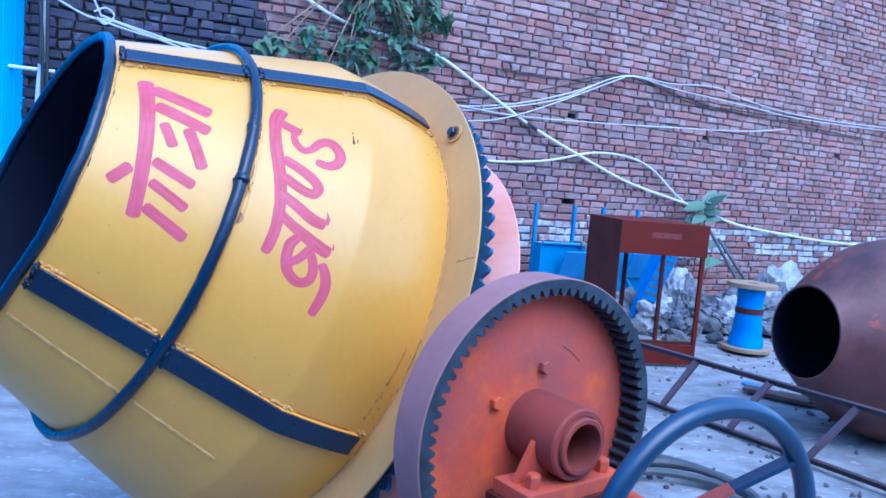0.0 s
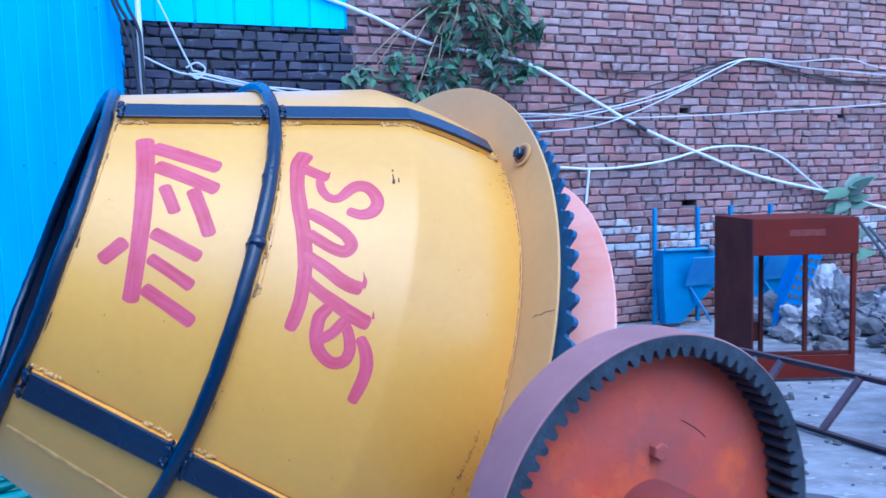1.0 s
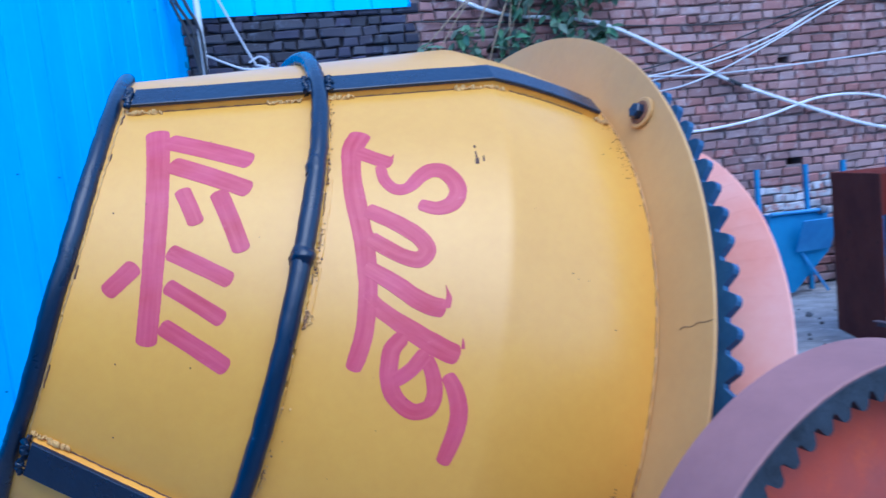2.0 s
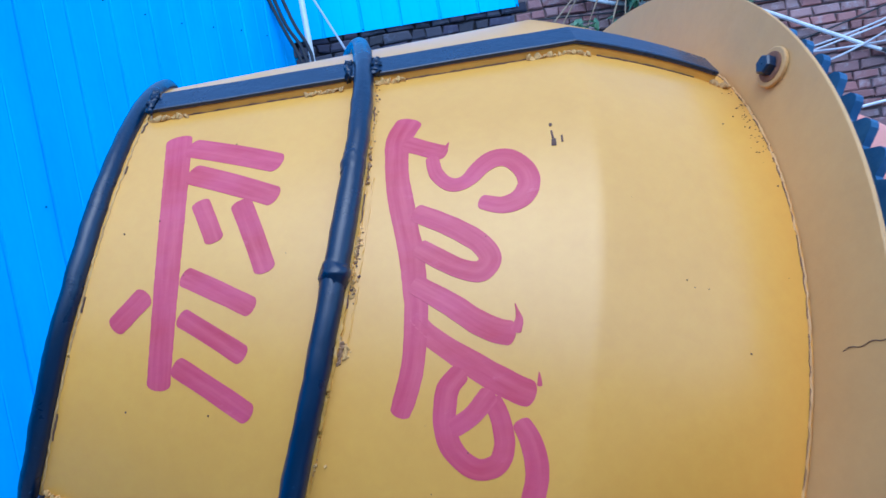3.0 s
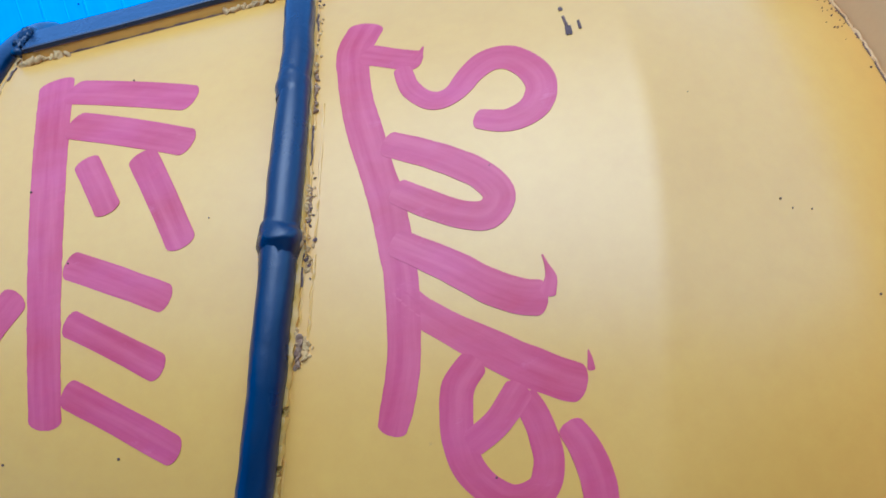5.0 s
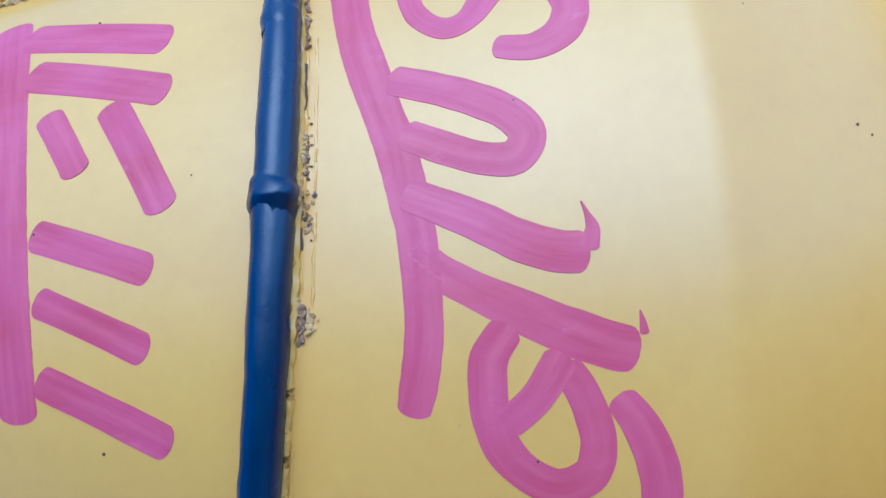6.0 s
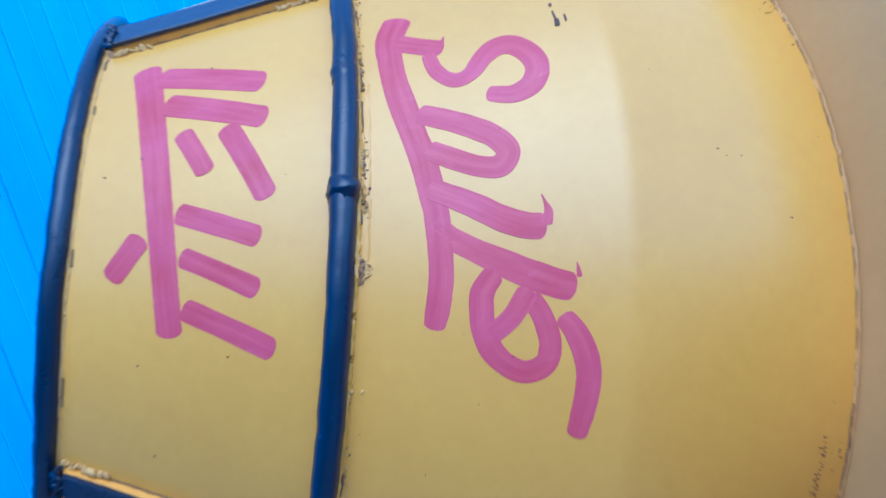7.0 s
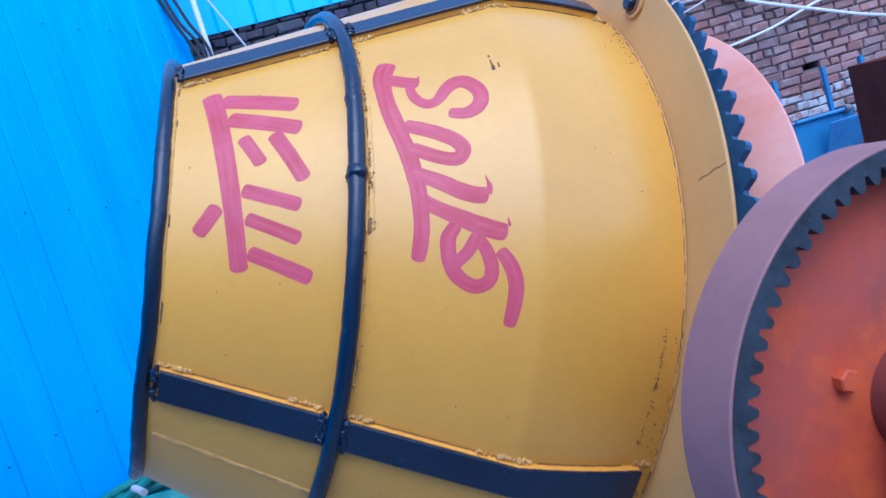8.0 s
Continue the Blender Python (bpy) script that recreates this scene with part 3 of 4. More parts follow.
def weld_patch(pts, r, parent, material, seed):
    """A crumbly patch of weld and chipped paint: overlapping flattened lumps along points."""
    rr = random.Random(seed)
    bm = bmesh.new()
    line = smooth_line(pts, 3)
    for p in line:
        q = r * rr.uniform(0.7, 1.25)
        m = Matrix.Translation(p + Vector([rr.uniform(-.35, .35) * r for _ in range(3)])) @ pose(0, 0, 0, rr.uniform(0, 180), rr.uniform(0, 180), 0) @ Matrix.Diagonal((q * 1.3, q, q * 0.6, 1))
        bmesh.ops.create_icosphere(bm, subdivisions=2, radius=1.0, matrix=m)
    for v in bm.verts:
        v.co += Vector([0.8 * r * noise.noise(v.co * 210 + Vector((k * 9, 3, seed))) for k in range(3)])
    return tagged(part("weld_patch", bm, material, parent, smooth=True, sharp=50), "crumbly patch of weld and chipped paint", kind="stuff")


def spur_ring(bm, m, x0, x1, r_in, r_root, r_tip, teeth, cuts=(0.12, 0.40, 0.58, 0.86)):
    """A toothed ring about the X axis of m; cuts: where a tooth rises, tops out and falls, in parts of its pitch."""
    pro = []
    for i in range(teeth):
        w = (cuts[2] - cuts[1]) * 0.3
        for f, r in ((0.0, r_root), (cuts[0], r_root), (cuts[1] - w / 2, r_root + 0.86 * (r_tip - r_root)), (cuts[1] + w, r_tip), (cuts[2] - w, r_tip), (cuts[2] + w / 2, r_root + 0.86 * (r_tip - r_root)), (cuts[3], r_root)):
            a = 2 * math.pi * (i + f) / teeth
            pro.append((a, r))
    def ring(x, fixed=None):
        return [bm.verts.new(m @ Vector((x, (fixed or r) * math.sin(a), (fixed or r) * math.cos(a)))) for a, r in pro]
    t0, t1, b0, b1 = ring(x0), ring(x1), ring(x0, r_in), ring(x1, r_in)
    n = len(pro)
    for p, q in ((t0, t1), (t1, b1), (b1, b0), (b0, t0)):
        for i in range(n):
            j = (i + 1) % n
            bm.faces.new((p[i], p[j], q[j], q[i]))
    bmesh.ops.recalc_face_normals(bm, faces=bm.faces)
    return bm


mixer = thing("concrete_mixer", (AXIS0.x, AXIS0.y, 0), "yellow tilting concrete mixer with blue straps and red gear wheel", "concrete mixer")


def mixer_drum():
    bm = bmesh.new()
    prof = [(MOUTH, drum_r(MOUTH) - 0.006), (MOUTH, drum_r(MOUTH))]
    prof += [(MOUTH + (KNEE - MOUTH) * i / 10, drum_r(MOUTH + (KNEE - MOUTH) * i / 10)) for i in range(1, 11)]
    prof.insert(-1, (KNEE - 0.007, drum_r(KNEE - 0.007)))
    prof.append((KNEE + 0.007, drum_r(KNEE + 0.007)))
    prof += [(KNEE + (FLANGE - KNEE) * i / 12, drum_r(KNEE + (FLANGE - KNEE) * i / 12)) for i in range(1, 13)]
    prof += [(FLANGE + 0.02, 0.60), (FLANGE + 0.13, 0.50), (FLANGE + 0.33, 0.3), (FLANGE + 0.37, 0.002)]
    lathe(bm, DRUM, prof, 160)
    drum = part("drum", bm, YELLOW, mixer, "yellow painted sheet steel drum, two cones", smooth=True, sharp=25)
    bm = bmesh.new()
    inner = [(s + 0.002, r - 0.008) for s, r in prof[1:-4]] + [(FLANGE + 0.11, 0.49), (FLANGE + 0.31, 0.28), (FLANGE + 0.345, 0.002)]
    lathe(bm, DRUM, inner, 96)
    part("inner_lining", bm, INSIDE_SHADE, drum, "inside of the drum, shade darkened into its colour", smooth=True)
    ring_bar(MOUTH, 0.002, 0.0118, "mouth_ring", drum, "dark blue tube round the mouth")
    ring_bar(BAND + 0.0018, 0.010, 0.0128, "band", drum, "dark blue bent tube hoop")
    for d in STRIPS:
        flat_bar(d, drum)
    for k, pts in enumerate(BARS_A):
        part("painted_bar", stroke(bmesh.new(), pts, 0.0002 + 0.00008 * (k % 5)), PINK, drum)
    for k, pts in enumerate(STROKES_B):
        part("brush_stroke", stroke(bmesh.new(), pts, 0.0002 + 0.00008 * (k % 5)), PINK, drum)
    # beads beside straps, hoop and mouth
    for d in STRIPS[:2]:
        for side in (-1, 1):
            for s0, s1 in ((MOUTH + 0.02, MOUTH + 0.06), (BAND - 0.06, BAND - 0.02), (BAND + 0.02, BAND + 0.05), (KNEE - 0.05, KNEE + 0.02), (FLANGE - 0.04, FLANGE - 0.015)):
                half = math.degrees(0.028 / drum_r(s0)) * side
                weld_patch([on_drum(s0 + (s1 - s0) * i / 4, d + half, 0.001) for i in range(5)], 0.0036, drum, CREAM, d + s0 * 10 + side)
    for d in STRIPS[:2]:
        for q in (MOUTH + 0.014, BAND - 0.016, BAND + 0.016):
            weld_patch([on_drum(q, d + (0.022 - 0.011 * i) * 57.3 / drum_r(q), 0.013) for i in range(5)], 0.0052, drum, BLUE, d + q * 10)
    for d in STRIPS[:2]:
        for side in (-1, 1):
            for s0, s1 in ((MOUTH + 0.03, BAND - 0.03), (BAND + 0.03, KNEE - 0.02), (KNEE + 0.02, FLANGE - 0.04)):
                pts = [(s0 + (s1 - s0) * i / 14) for i in range(15)]
                # Dark lines in the strap's gap and at its foot: crease shade, drawn in.
                weld([on_drum(q, d + math.degrees(0.0240 / drum_r(q)) * side, 0.0102) for q in pts], 0.0007, drum, CRUST_AND_SHADE, 0.4)
                weld([on_drum(q, d + math.degrees(0.0265 / drum_r(q)) * side, 0.0002) for q in pts[1:-2]], 0.0010, drum, CRUST_AND_SHADE)
    # seam at the flange and beside the hoop
    weld([on_drum(FLANGE - 0.003, 20 + 1.5 * i, 0.0005) for i in range(80)], 0.0016, drum)
    weld([on_drum(BAND + 0.0150, 37 + 1.5 * i, 0.0012) for i in range(51)], 0.0036, drum, YELLOW, 0.35)
    weld([on_drum(MOUTH + 0.02 + 0.012 * i, 130.0, -0.0022) for i in range(38)], 0.0050, drum, CREAM, 0.25)
    # rusty cracks along the flange seam, rim and hoop, specks of dirt
    rr = random.Random(8)
    a0 = 24.0
    while a0 < 132:
        n = rr.randint(5, 16)
        weld([on_drum(FLANGE - 0.004 - 0.0012 * noise.noise((a0 + i, 0, 0)), a0 + 0.8 * i, 0.0004) for i in range(n)], rr.uniform(0.0006, 0.0011), drum, CRUST_AND_SHADE)
        a0 += 0.8 * n + rr.choice((0.3, 0.6, 2.0))
    weld([DRUM @ Vector((FLANGE - 0.0003, r * math.sin(radians(a)), r * math.cos(radians(a)))) for r, a in ((0.662, 72.9), (0.672, 72.7), (0.684, 72.8), (0.696, 72.5), (0.708, 72.6), (0.719, 72.5))], 0.0005, drum, CRUST_AND_SHADE)
    for a0, n in ((40, 3), (52, 4), (66, 5), (78.0, 3), (92, 3), (104, 4)):
        weld_patch([on_drum(BAND + 0.0178, a0 + 0.55 * i, 0.0008) for i in range(n)], 0.0020, drum, CREAM, a0)
    weld([on_drum(MOUTH + 0.0135, 36 + 1.2 * i, 0.0) for i in range(68)], 0.0014, drum, CREAM)
    for a0, n in ((44, 5), (60, 6), (73, 3), (101, 5)):
        weld([on_drum(BAND + 0.0185, a0 + 0.8 * i, 0.0008) for i in range(n)], 0.0010, drum, CRUST_AND_SHADE)
    for a0, n in ((39, 5), (52, 3), (77, 4), (96, 6)):
        weld([on_drum(MOUTH + 0.0155, a0 + 0.9 * i, 0.0006) for i in range(n)], 0.0009, drum, CRUST_AND_SHADE)
    bm = bmesh.new()
    for _ in range(260):
        s, a = rr.uniform(MOUTH + 0.03, FLANGE - 0.02), rr.uniform(36, 125)
        if rr.random() < 0.5:
            s, a = FLANGE - abs(rr.gauss(0.012, 0.012)), rr.choice((rr.gauss(46, 4), rr.gauss(105, 6)))
        elif rr.random() < 0.75:
            a = rr.uniform(92, 109)
            s = -0.180 - 0.0008 * (a - 90) + rr.gauss(0, 0.0017)
        r = rr.uniform(0.0004, 0.0012)
        bmesh.ops.create_icosphere(bm, subdivisions=1, radius=r, matrix=Matrix.Translation(on_drum(s, a, 0.0003)))
    chips = bmesh.new()
    for k in range(110):
        a = rr.choice((rr.uniform(64, 71.5), rr.gauss(72, 1.2), rr.gauss(79.5, 0.8), rr.gauss(46, 3), rr.gauss(100, 3)))
        s = BAND + 0.018 + abs(rr.gauss(0, 0.0035))
        r = rr.uniform(0.0006, 0.0019)
        m = Matrix.Translation(on_drum(s, a, 0.0006)) @ pose(0, 0, 0, rr.uniform(0, 90), rr.uniform(0, 90), 0) @ Matrix.Diagonal((1, rr.uniform(0.4, 1.8), 0.5, 1))
        bmesh.ops.create_icosphere(bm if k % 3 == 0 else chips, subdivisions=1, radius=r, matrix=m)
    tagged(part("paint_crumbs", chips, CREAM, drum, "crumbs of chipped cream paint along the hoop"), kind="stuff")
    tagged(part("dirt_specks", bm, CRUST_AND_SHADE, drum, "dark specks of dirt on the paint"), kind="stuff")
    for pts in (((-0.4228, 50.9, .003), (-0.4226, 51.2, .003)), ((-0.4226, 52.0, .0016), (-0.4215, 53.1, .0022)), ((-0.4210, 53.3, .0045), (-0.4212, 54.1, .005)), ((-0.4130, 52.8, .0016), (-0.4128, 53.7, .002))):
        part("paint_chip", stroke(bmesh.new(), pts, 0.0008), CRUST_AND_SHADE, drum)
    # scraped ridges and rusty residue beside the hoop's joint
    for off, a0, a1, size in ((0.0195, 58.5, 79.5, 0.0015), (0.0255, 57.5, 70.5, 0.0013), (0.0262, 72.0, 79.0, 0.0013), (0.0195, 40.0, 51.0, 0.0013), (0.0195, 88.0, 99.0, 0.0012)):
        weld([on_drum(BAND + off + 0.0006 * noise.noise((a0 + 0.6 * i, off * 90, 4)), a0 + (a1 - a0) * i / 24, -0.0006) for i in range(25)], size, drum, YELLOW, 0.5)
    for a0, a1, off, size, paint in ((53.8, 58.3, 0.0192, 0.0019, RESIDUE), (66.2, 69.2, 0.0200, 0.0013, RESIDUE), (78.6, 80.9, 0.0205, 0.0024, RESIDUE), (78.9, 80.2, 0.0250, 0.0020, CREAM),
                                     (69.6, 70.6, 0.0165, 0.0022, CREAM), (72.0, 73.4, 0.0215, 0.0016, CREAM)):
        weld_patch([on_drum(BAND + off, a0 + (a1 - a0) * i / 4, 0.0004) for i in range(5)], size, drum, paint, a0)
    # hoop joint
    for mid, size in ((71.2, 0.0030), (56.2, 0.0014)):
        core = [on_drum(BAND + 0.0018, mid - 1.5 + 0.2 * i, 0.010) for i in range(16)]
        bm = tube(bmesh.new(), core, 0.0127, 16)
        for k, v in enumerate(bm.verts):
            c = core[k // 16]
            v.co = c + (v.co - c) * (1 + size / 0.0127 * math.sin(math.pi * (k // 16) / 15) ** 2)
            v.co += Vector([1.1 * size * noise.noise(v.co * 90 + Vector((n * 5, 0, 0))) for n in range(3)])
        part("hoop_joint", bm, BLUE, drum, "lumpy welded joint of the hoop", smooth=True, sharp=80)
    for side, a, r in ((-1, 71.5, 0.0032), (1, 70.7, 0.0030)):
        weld_patch([on_drum(BAND + 0.0018 + 0.0115 * side, a + 0.35 * i, 0.010) for i in range(3)], r, drum, BLUE if side < 0 else CREAM, a)
    return drum


drum = mixer_drum()


def drum_gear():
    bm = bmesh.new()
    lathe(bm, DRUM, [(FLANGE, R_FLANGE - 0.02), (FLANGE, 0.7206), (FLANGE + 0.001, 0.7216), (FLANGE + 0.005, 0.7216), (FLANGE + 0.005, R_FLANGE - 0.02)], 160, close=True)
    fl = part("flange_plate", bm, TAN, mixer, "ochre painted flange plate")
    for a in (40.8, 100.8, 160.8, 220.8, 280.8, 340.8):
        bm = bmesh.new()
        m = DRUM @ Matrix.Rotation(-radians(a), 4, "X") @ pose(FLANGE - 0.001, 0, 0.680, 0, 180, 0)
        lathe(bm, m, [(0, 0.0255), (0.004, 0.0255), (0.005, 0.024), (0.005, 0.012)], 24)
        part("washer", bm, TAN, fl)
        part("rust_ring", lathe(bmesh.new(), m, [(0.004, 0.0195), (0.0062, 0.0190), (0.0066, 0.0165), (0.0066, 0.012)], 24), ORANGE_RUST, fl, "orange-brown rust round the bolt")
        part("bolt", hexbolt(bmesh.new(), m @ pose(0.004, 0, 0), 0.0130, 0.014), BLUE, fl, "dark blue bolt head")
    bm = spur_ring(bmesh.new(), DRUM @ Matrix.Rotation(-radians(1.2), 4, "X"), FLANGE + 0.055, FLANGE + 0.066, 0.57, 0.688, 0.709, 98, (0.07, 0.37, 0.63, 0.93))
    part("ring_gear", bm, GEARBLUE, mixer, "dark blue toothed ring gear")


drum_gear()

# tilting wheel: X of its pose points along its shaft to the camera's side
WHEEL = Matrix.Translation((0.2341, 1.4716, 0.8273)) @ Matrix.Rotation(radians(35.9 - 90), 4, "Z") @ Matrix.Scale(0.897, 4)
R_WHEEL = 0.347


def tilting_wheel():
    bm = bmesh.new()
    lathe(bm, WHEEL, [(-0.095, R_WHEEL - 0.03), (-0.095, R_WHEEL - 0.003), (-0.092, R_WHEEL), (-0.002, R_WHEEL), (0.0, R_WHEEL - 0.002), (0.0, R_WHEEL - 0.012), (-0.058, R_WHEEL - 0.012)], 140, close=True)
    rim = part("tilting_wheel", bm, MAUVE, mixer, "dusty red primed gear wheel with inner teeth", smooth=True)
    bm = spur_ring(bmesh.new(), WHEEL, -0.058, 0.002, R_WHEEL - 0.0035, R_WHEEL - 0.023, R_WHEEL - 0.040, 73, (0.10, 0.34, 0.66, 0.90))
    part("inner_teeth", bm, TOOTH, rim, "dark greasy inner gear teeth")
    bm = bmesh.new()
    lathe(bm, WHEEL, [(-0.085, 0.002), (-0.085, R_WHEEL - 0.02), (-0.060, R_WHEEL - 0.02), (-0.056, R_WHEEL - 0.05), (-0.0500, 0.1915), (-0.0493, 0.189), (-0.048, 0.14), (-0.048, 0.002)], 96)
    part("disc", bm, RED, rim, "red oxide painted disc", smooth=True)
    for r, a0, a1 in ((0.192, 24, 46), (0.243, 118, 124)):
        weld([WHEEL @ Vector((-0.0490 - 0.0018 * (r > 0.2), r * math.sin(radians(a0 + (a1 - a0) * i / 12)), r * math.cos(radians(a0 + (a1 - a0) * i / 12)))) for i in range(13)], 0.0007, rim, CRUST_AND_SHADE)
    bm = bmesh.new()
    lathe(bm, WHEEL, [(-0.05, 0.082), (0.098, 0.080), (0.104, 0.076), (0.104, 0.065), (0.100, 0.065), (0.100, 0.069), (0.07, 0.069), (0.07, 0.063), (0.113, 0.063), (0.116, 0.060), (0.116, 0.051), (-0.04, 0.051), (-0.04, 0.001)], 56)
    part("hub_pipe", bm, HUB_RED, rim, "red painted bearing tube", smooth=True)
    for a in (-7.8, 61.3, 172.2, 241.3):
        bm = bmesh.new()
        m = WHEEL @ Matrix.Rotation(radians(a), 4, "X") @ pose(-0.048, 0, 0.134)
        part("bolt", hexbolt(bm, m, 0.0165, 0.016), RED, rim)
    return rim


wheel = tilting_wheel()


def bearing_block():
    m = WHEEL @ pose(0.045, 0, 0)
    block = part("bearing_block", boxbm(m @ pose(0.01, 0, -0.100), (0.11, 0.29, 0.034), 0.004), RED, mixer, "orange-red bearing bracket on a steel post")
    for y in (-0.075, 0.075):
        bm = bmesh.new()
        vs = [bm.verts.new(m @ Vector((x, yy, zz))) for x in (-0.008, 0.006) for yy, zz in ((math.copysign(0.066, y), 0.03), (math.copysign(0.128, y), -0.084), (math.copysign(0.03, y), -0.084))]
        bm.faces.new(vs[:3])
        bm.faces.new(vs[3:])
        for k in range(3):
            bm.faces.new((vs[k], vs[(k + 1) % 3], vs[3 + (k + 1) % 3], vs[3 + k]))
        bmesh.ops.recalc_face_normals(bm, faces=bm.faces)
        part("gusset", bm, RED, block)
        part("bolt", hexbolt(bmesh.new(), m @ pose(0.035, y * 1.4, -0.083) @ pose(0, 0, 0, 0, -90, 0), 0.016, 0.03), RED, block)
    part("foot_plate", boxbm(m @ pose(0.01, 0, -0.125), (0.13, 0.31, 0.02), 0.002), RUST, block)
    part("support_post", boxbm(m @ pose(0.01, 0, -0.5285), (0.09, 0.09, 0.787), 0.004), RED, mixer)


bearing_block()


def cradle_plate():
    """Dished cradle plate behind the ring gear."""
    bm = bmesh.new()
    rows = []
    for i in range(49):
        deg = 22 + 120 * i / 48
        out = 0.72 - 0.052 * max(0, (75 - deg) / 31) ** 2
        a = radians(deg)
        rows.append([bm.verts.new(DRUM @ Vector((x, r * math.sin(a), r * math.cos(a)))) for x, r in ((-0.0725, 0.56), (-0.0025, out - 0.001), (-0.0015, out), (0.0015, out), (0.0025, out - 0.001), (-0.0675, 0.56))])
    for a, b in zip(rows, rows[1:]):
        for k in range(6):
            j = (k + 1) % 6
            bm.faces.new((a[k], a[j], b[j], b[k]))
    bm.faces.new(rows[0])
    bm.faces.new(rows[-1])
    bmesh.ops.recalc_face_normals(bm, faces=bm.faces)
    part("cradle_plate", bm, SALMON, mixer, "salmon primed curved cradle plate")


cradle_plate()

HAND = Matrix.Translation((0.491, 1.2425, 0.7185)) @ Matrix.Rotation(radians(-63.5), 4, "Z")


def hand_wheel():
    bm = bmesh.new()
    tube(bm, [HAND @ Vector((0, 0.2487 * math.sin(2 * math.pi * i / 64), 0.2487 * math.cos(2 * math.pi * i / 64))) for i in range(64)], 0.0185, 14, closed=True)
    ring = part("hand_wheel", bm, BLUE_WHEEL, mixer, "dark blue tubular hand wheel with orange flat spokes", smooth=True)
    for a in (54.5, 234.5):
        rim = Vector((-0.004, 0.236 * math.sin(radians(a)), 0.236 * math.cos(radians(a))))
        seat = Vector((-0.098, 0.02 * math.sin(radians(a)), 0.02 * math.cos(radians(a))))
        way = rim - seat
        turn = HAND @ Matrix.Translation(seat) @ way.to_track_quat("Z", "X").to_matrix().to_4x4()
        cut = way.length * 0.50
        part("spoke", boxbm(turn @ pose(0, 0, cut / 2), (0.008, 0.034, cut), 0.0015), RED, ring, "orange flat spoke")
        part("spoke_end", boxbm(turn @ pose(0, 0, (cut + way.length) / 2), (0.0085, 0.035, way.length - cut), 0.0015), BLUE_WHEEL, ring, "dark blue outer end of the spoke")
    bm = lathe(bmesh.new(), HAND, [(-0.26, 0.001), (-0.26, 0.018), (-0.13, 0.018), (-0.13, 0.03), (-0.07, 0.03), (-0.07, 0.001)], 24)
    part("hub", bm, RED, ring)
    part("shaft_post", boxbm(HAND @ pose(-0.20, 0, -0.365), (0.06, 0.06, 0.73), 0.003), RED, mixer)


hand_wheel()


def chassis():
    """Plain stand that carries the drum, hidden under it."""
    c = DRUM @ Vector((0.05, 0, 0))
    for name, m, size in (("axle_beam", Matrix.Translation((c.x, c.y, 0.30)) @ Matrix.Rotation(YAW, 4, "Z"), (0.12, 1.0, 0.10)),
                          ("base_beam", Matrix.Translation((c.x, c.y, 0.05)) @ Matrix.Rotation(YAW, 4, "Z"), (1.1, 0.12, 0.10)),
                          ("stand_post", Matrix.Translation((c.x, c.y, 0.19)) @ Matrix.Rotation(YAW, 4, "Z"), (0.10, 0.10, 0.20))):
        part(name, boxbm(m, size, 0.004), RED, mixer)


chassis()


# ---- pipes and cables on the brick wall ----
def line_thing(name, pts, r, material, label, category, out=0.05, steps=6, seg=8):
    bm = bmesh.new()
    tube(bm, smooth_line([wall_at(a, b, out) for a, b in pts], steps), r, seg)
    ob = part(name, bm, material, None, smooth=True)
    return tagged(ob, label, category)


water_pipe = line_thing("water_pipe", [(-5.3, 3.45), (-3.42, 2.91), (-2.68, 2.62), (-1.83, 2.50), (-1.09, 2.16), (-0.56, 1.90), (0.19, 1.62), (0.86, 1.40), (1.89, 1.19), (2.62, 1.01), (3.48, 0.92), (4.54, 0.84), (7.0, 0.75)],
                        0.016, PLASTIC_WHITE, "white plastic pipe sloping down across the brick wall", "pipe", 0.06, 4)
bm = tube(bmesh.new(), [wall_at(-0.63, 1.935, 0.06), wall_at(-0.50, 1.875, 0.06)], 0.0185, 10)
part("pipe_joint", bm, CABLE, water_pipe, "black tape round the joint", smooth=True)
hose = line_thing("wall_hose", [(-3.0, 1.52), (-1.93, 1.51), (-1.48, 1.53), (-1.13, 1.51), (-0.77, 1.52), (-0.27, 1.58), (0.26, 1.70), (0.74, 1.70), (1.12, 1.60), (1.51, 1.35), (1.77, 1.20)],
                  0.012, PLASTIC_WHITE, "white hose arching along the brick wall", "hose", 0.06)
bm = tube(bmesh.new(), [wall_at(-1.13, 1.51, 0.06), wall_at(-1.17, 1.18, 0.06)], 0.012, 8)
part("drop_pipe", bm, PLASTIC_WHITE, hose, "white pipe dropping from the hose", smooth=True)
for k, pts in enumerate((
        [(-3.4, 2.02), (-1.72, 2.00), (-0.85, 2.10), (-0.09, 2.31), (0.62, 2.58), (1.29, 2.58), (2.03, 2.63), (2.56, 2.54), (3.99, 2.46), (7.5, 2.55)],
        [(-3.4, 1.97), (-1.67, 1.96), (-0.97, 2.05), (-0.22, 2.23), (0.59, 2.57), (1.43, 2.52), (2.56, 2.47), (3.9, 2.42), (7.5, 2.50)],
        [(-3.4, 2.0), (-1.72, 2.02), (-0.85, 1.99), (0.16, 2.02), (1.26, 2.08), (2.55, 2.16), (3.3, 2.26)],
        [(-3.0, 1.80), (-1.59, 1.86), (-0.79, 1.99), (0.59, 2.56)])):
    line_thing("cable", pts, 0.0075, WHITE_CABLE, "pale cable hung slack along the brick wall", "cable", 0.05 + 0.012 * k)
